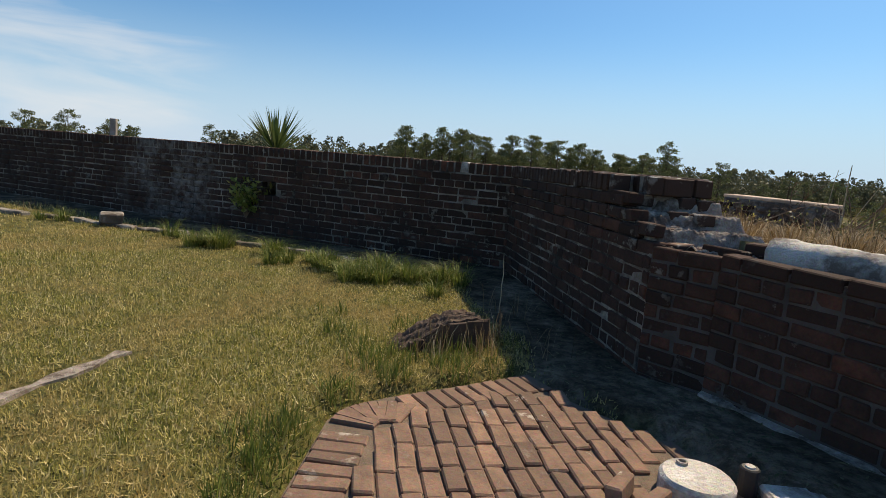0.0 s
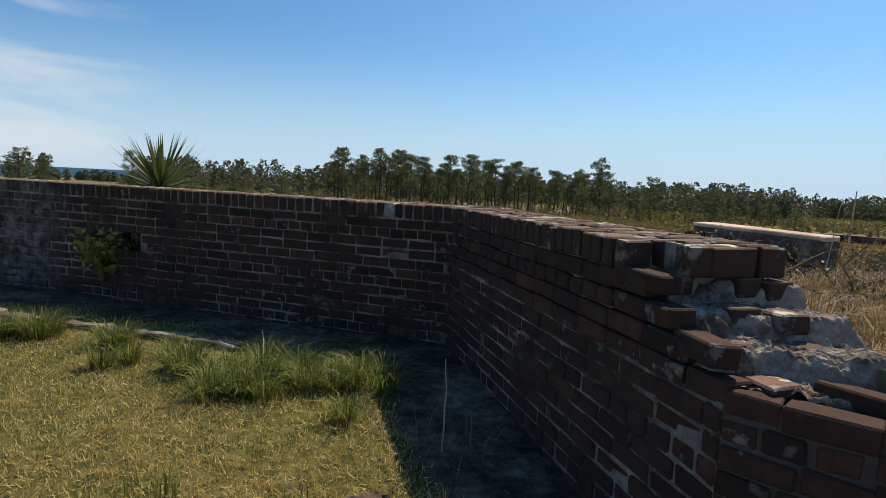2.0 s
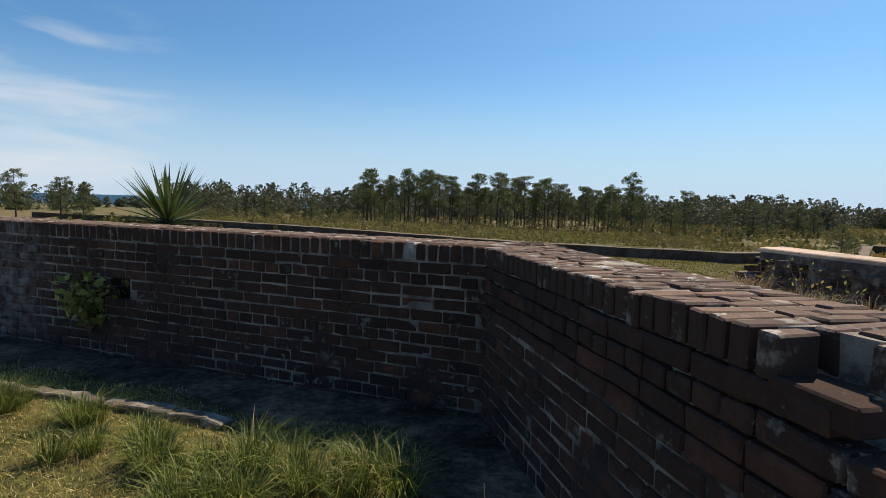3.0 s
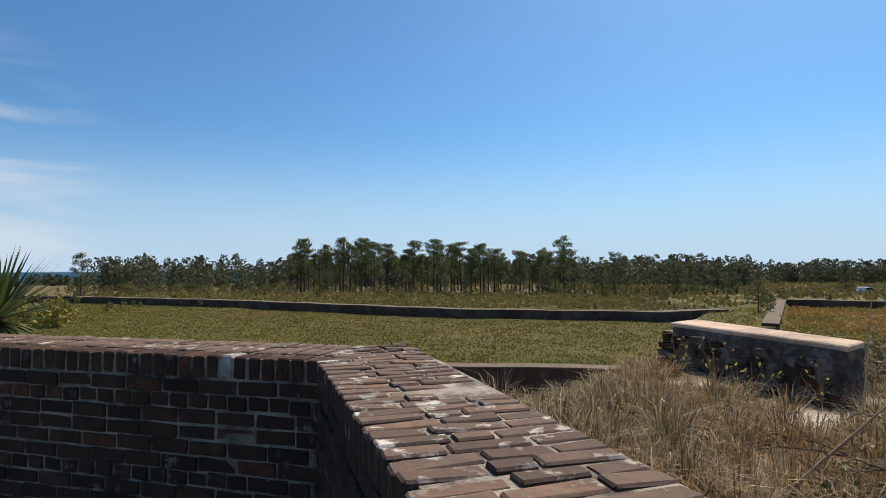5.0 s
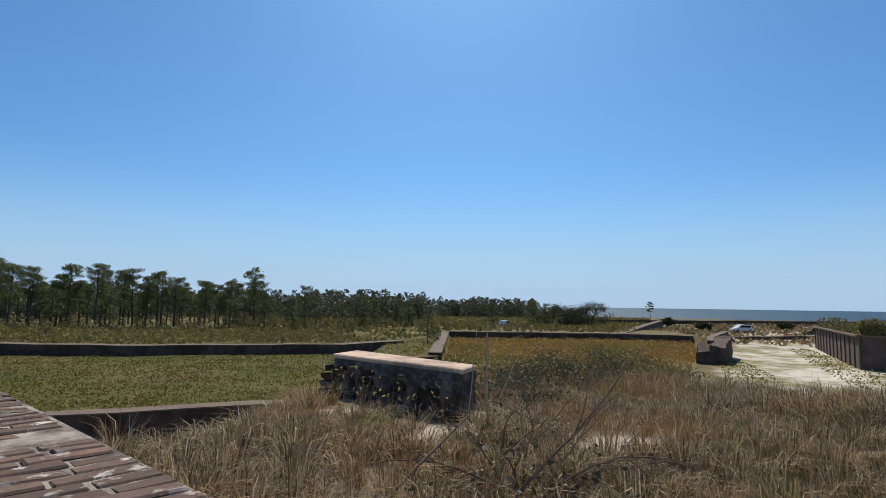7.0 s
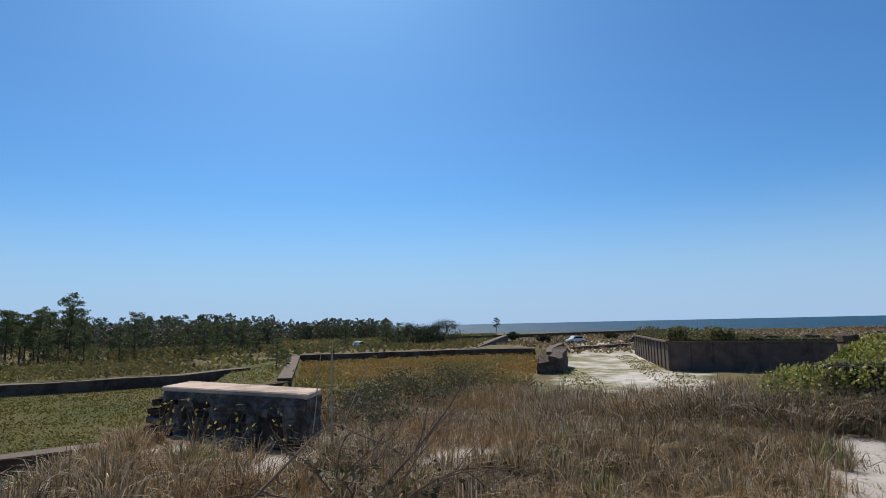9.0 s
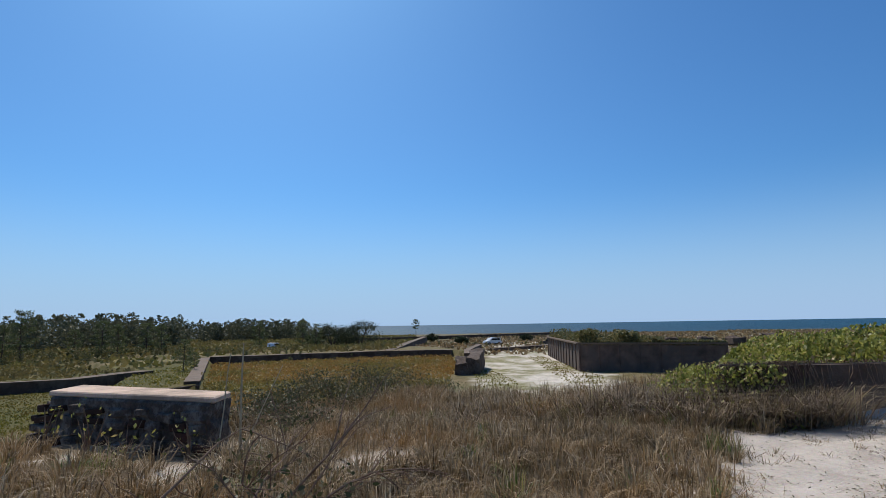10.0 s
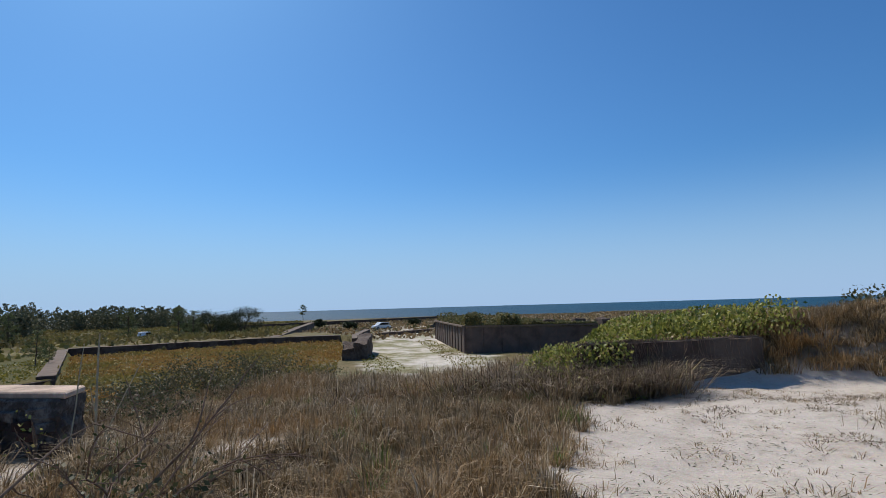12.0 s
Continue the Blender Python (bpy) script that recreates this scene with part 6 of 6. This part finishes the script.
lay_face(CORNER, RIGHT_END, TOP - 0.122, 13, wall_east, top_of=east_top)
east_ang = math.degrees(math.atan2(EAST_D.y, EAST_D.x))
step = BH + 0.013
k = 0
while 0.03 + k * step < EAST_N + 0.14:
    s = 0.045 + k * step
    widths = [BL, BL * 0.8, BL * 0.62] if k % 2 else [BL * 0.72, BL, BL * 0.7]
    if k % 3 == 2:
        widths = [BL * 0.9, BL * 0.5, BL]
    o = -0.012
    for j, w in enumerate(widths):
        if (9 <= k <= 11 and j == 2) or (j == 0 and s > EAST_N - 0.08):
            o += w + 0.012
            continue
        p = CORNER + EAST_D * s + EAST_OUT * (o + w / 2)
        m = pose(p.x, p.y, TOP - 0.055 + BRK.uniform(-0.003, 0.003) - (0.008 if BRK.random() < 0.1 else 0), BRK.uniform(-1, 1), BRK.uniform(-0.8, 0.8), east_ang + 90 + BRK.uniform(-1.2, 1.2)) @ Matrix.Diagonal((w / BL, 1, 1, 1))
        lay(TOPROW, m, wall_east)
        o += w + 0.013
    k += 1
# the corner, where the two tops meet
for k in range(6):
    s = -0.045 - k * step
    o = 0.50 * abs(s) + 0.02
    while o < 0.56:
        w = min(BL * (0.75 + 0.25 * (k % 2)), 0.60 - o)
        p = CORNER + EAST_D * s + EAST_OUT * (o + w / 2)
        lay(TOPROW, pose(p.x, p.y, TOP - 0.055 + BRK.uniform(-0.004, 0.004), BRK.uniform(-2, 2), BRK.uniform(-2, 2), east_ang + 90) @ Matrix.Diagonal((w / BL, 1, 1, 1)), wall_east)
        o += w + 0.013
# bricks of the end of the top course, set the other way
for j, (o, w) in enumerate(((0.05, 0.12), (0.19, 0.11), (0.35, 0.21), (0.53, 0.12))):
    p = CORNER + EAST_D * (EAST_N + (0.15 if o > 0.15 else -0.03)) + EAST_OUT * o
    lay(TOPROW, pose(p.x, p.y, TOP - 0.06, BRK.uniform(-2, 2), 0, east_ang + 90 + BRK.uniform(-3, 3)) @ Matrix.Diagonal((w / BL, 0.95, 1, 1)), wall_east)
# broken courses stepping down at the ruined end
prev = EAST_N - 0.06
for c_, s_end in enumerate(STEP_END):
    z_ = TOP - 0.125 - c_ * COURSE - BH / 2
    for j, o in enumerate((0.05, 0.175, 0.30, 0.425, 0.55)):
        s = prev - 0.10 + 0.05 * (j % 2)
        end = s_end + 0.42 * max(0.0, o - 0.05) + BRK.uniform(-0.04, 0.05)
        while s < end - 0.08:
            w = min(BL * BRK.choice((1.0, 1.0, 0.62)), end - s)
            if BRK.random() > (0.10 if j == 0 else 0.40) and w > 0.07:
                p = CORNER + EAST_D * (s + w / 2) + EAST_OUT * (o - 0.005)
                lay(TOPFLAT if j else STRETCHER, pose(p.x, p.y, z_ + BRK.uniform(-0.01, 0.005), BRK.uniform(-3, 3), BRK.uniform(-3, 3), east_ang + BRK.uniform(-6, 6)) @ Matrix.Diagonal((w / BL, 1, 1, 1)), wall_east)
            s += w + 0.016
    prev = s_end
for s, o, z, a in ((2.57, 0.05, 1.455, 4), (2.90, 0.05, 1.285, -9), (3.2, 0.36, 1.20, 22), (3.3, 0.55, 1.24, 30)):
    p = CORNER + EAST_D * s + EAST_OUT * o
    lay(STRETCHER, pose(p.x, p.y, z, BRK.uniform(-4, 4), BRK.uniform(-3, 3), east_ang + a), wall_east)
lay_face(RIGHT_END, LOW_A, 1.21, 10, wall_low)
lay_face(LOW_A, LOW_B, 1.23, 10, wall_low)
rest = lay_face(LOW_B, LOW_C, 1.23, 10, wall_back, limit=0)
join_poses("far_bricks", [(m, BRK.choice(HEADER if h else STRETCHER)) for m, h in rest], M_BRICK, wall_back)


# brick paving with a rounded soldier border
def paving():
    bm = bmesh.new()
    z = 0.408
    out = PAVE
    vs = [bm.verts.new((x, y, z)) for x, y in out]
    lo = [bm.verts.new((x, y, z - 0.15)) for x, y in out]
    bm.faces.new(vs)
    for k in range(len(out)):
        bm.faces.new((vs[k], lo[k], lo[(k + 1) % len(out)], vs[(k + 1) % len(out)]))
    bmesh.ops.recalc_face_normals(bm, faces=bm.faces)
    bed = tagged(part("paving", bm, M_BED), "reddish brick paving with a rounded soldier border", "paving", kind="structure")
    zt = 0.395
    # left border: bricks lying across
    y = 1.5
    while y < 3.10:
        lay(PAVE_EDGE, pose(-0.06, y, zt, BRK.uniform(-1.5, 1.5), BRK.uniform(-1.5, 1.5), BRK.uniform(-2, 2)), bed)
        y += 0.0855
    # quarter turn of the border
    for k in range(10):
        a = radians(180 - 8 - k * 11.0)
        cx, cy = 0.11, 3.17
        lay(PAVE_EDGE, pose(cx + 0.160 * math.cos(a), cy + 0.160 * math.sin(a), zt + 0.002 * (k % 2), 0, 0, math.degrees(a)) @ Matrix.Diagonal((1, 0.62, 1, 1)), bed)
    # far border, soldiers running away along the edge
    d = Vector((0.82, 0.57)).normalized()
    for k in range(10):
        p = Vector((0.17, 3.42)) + d * (k * 0.0855 + 0.02)
        lay(PAVE_EDGE, pose(p.x, p.y, zt, 0, 0, math.degrees(math.atan2(d.y, d.x)) + 90 + BRK.uniform(-2, 2)), bed)
    # running rows along the way, stepped to the right
    run = 76.0
    u = Vector((math.cos(radians(run + 26)), math.sin(radians(run + 26))))
    w = Vector((u.y, -u.x))
    for col in range(31):
        for row in range(-18, 19):
            p = Vector((0.62, 2.7)) + w * ((col - 14) * 0.0855) + u * (row * 0.180 + (0.09 if col % 2 else 0) + 0.03 * math.sin(col * 3))
            edge = 3.40 + 0.69 * (p.x - 0.15)
            if p.x < 0.055 or p.y < 1.5 or p.y > min(edge - 0.10, 3.76) or p.y > 3.96 - 1.03 * (p.x - 0.69) or (p.x < 0.15 and p.y > 3.16):
                continue
            if math.hypot(p.x - 1.36, p.y - 2.93) < 0.22 or p.x > 1.9:
                continue
            lay(PAVER, pose(p.x, p.y, zt + BRK.uniform(-0.006, 0.006), BRK.uniform(-2, 2), BRK.uniform(-2, 2), run + 26 + BRK.uniform(-2.5, 2.5)), bed)
    for x, y, a in ((1.02, 2.78, 60), (1.12, 2.70, 50)):
        lay(PAVER, pose(x, y, zt + 0.07, 80, 5, a), bed)


paving()
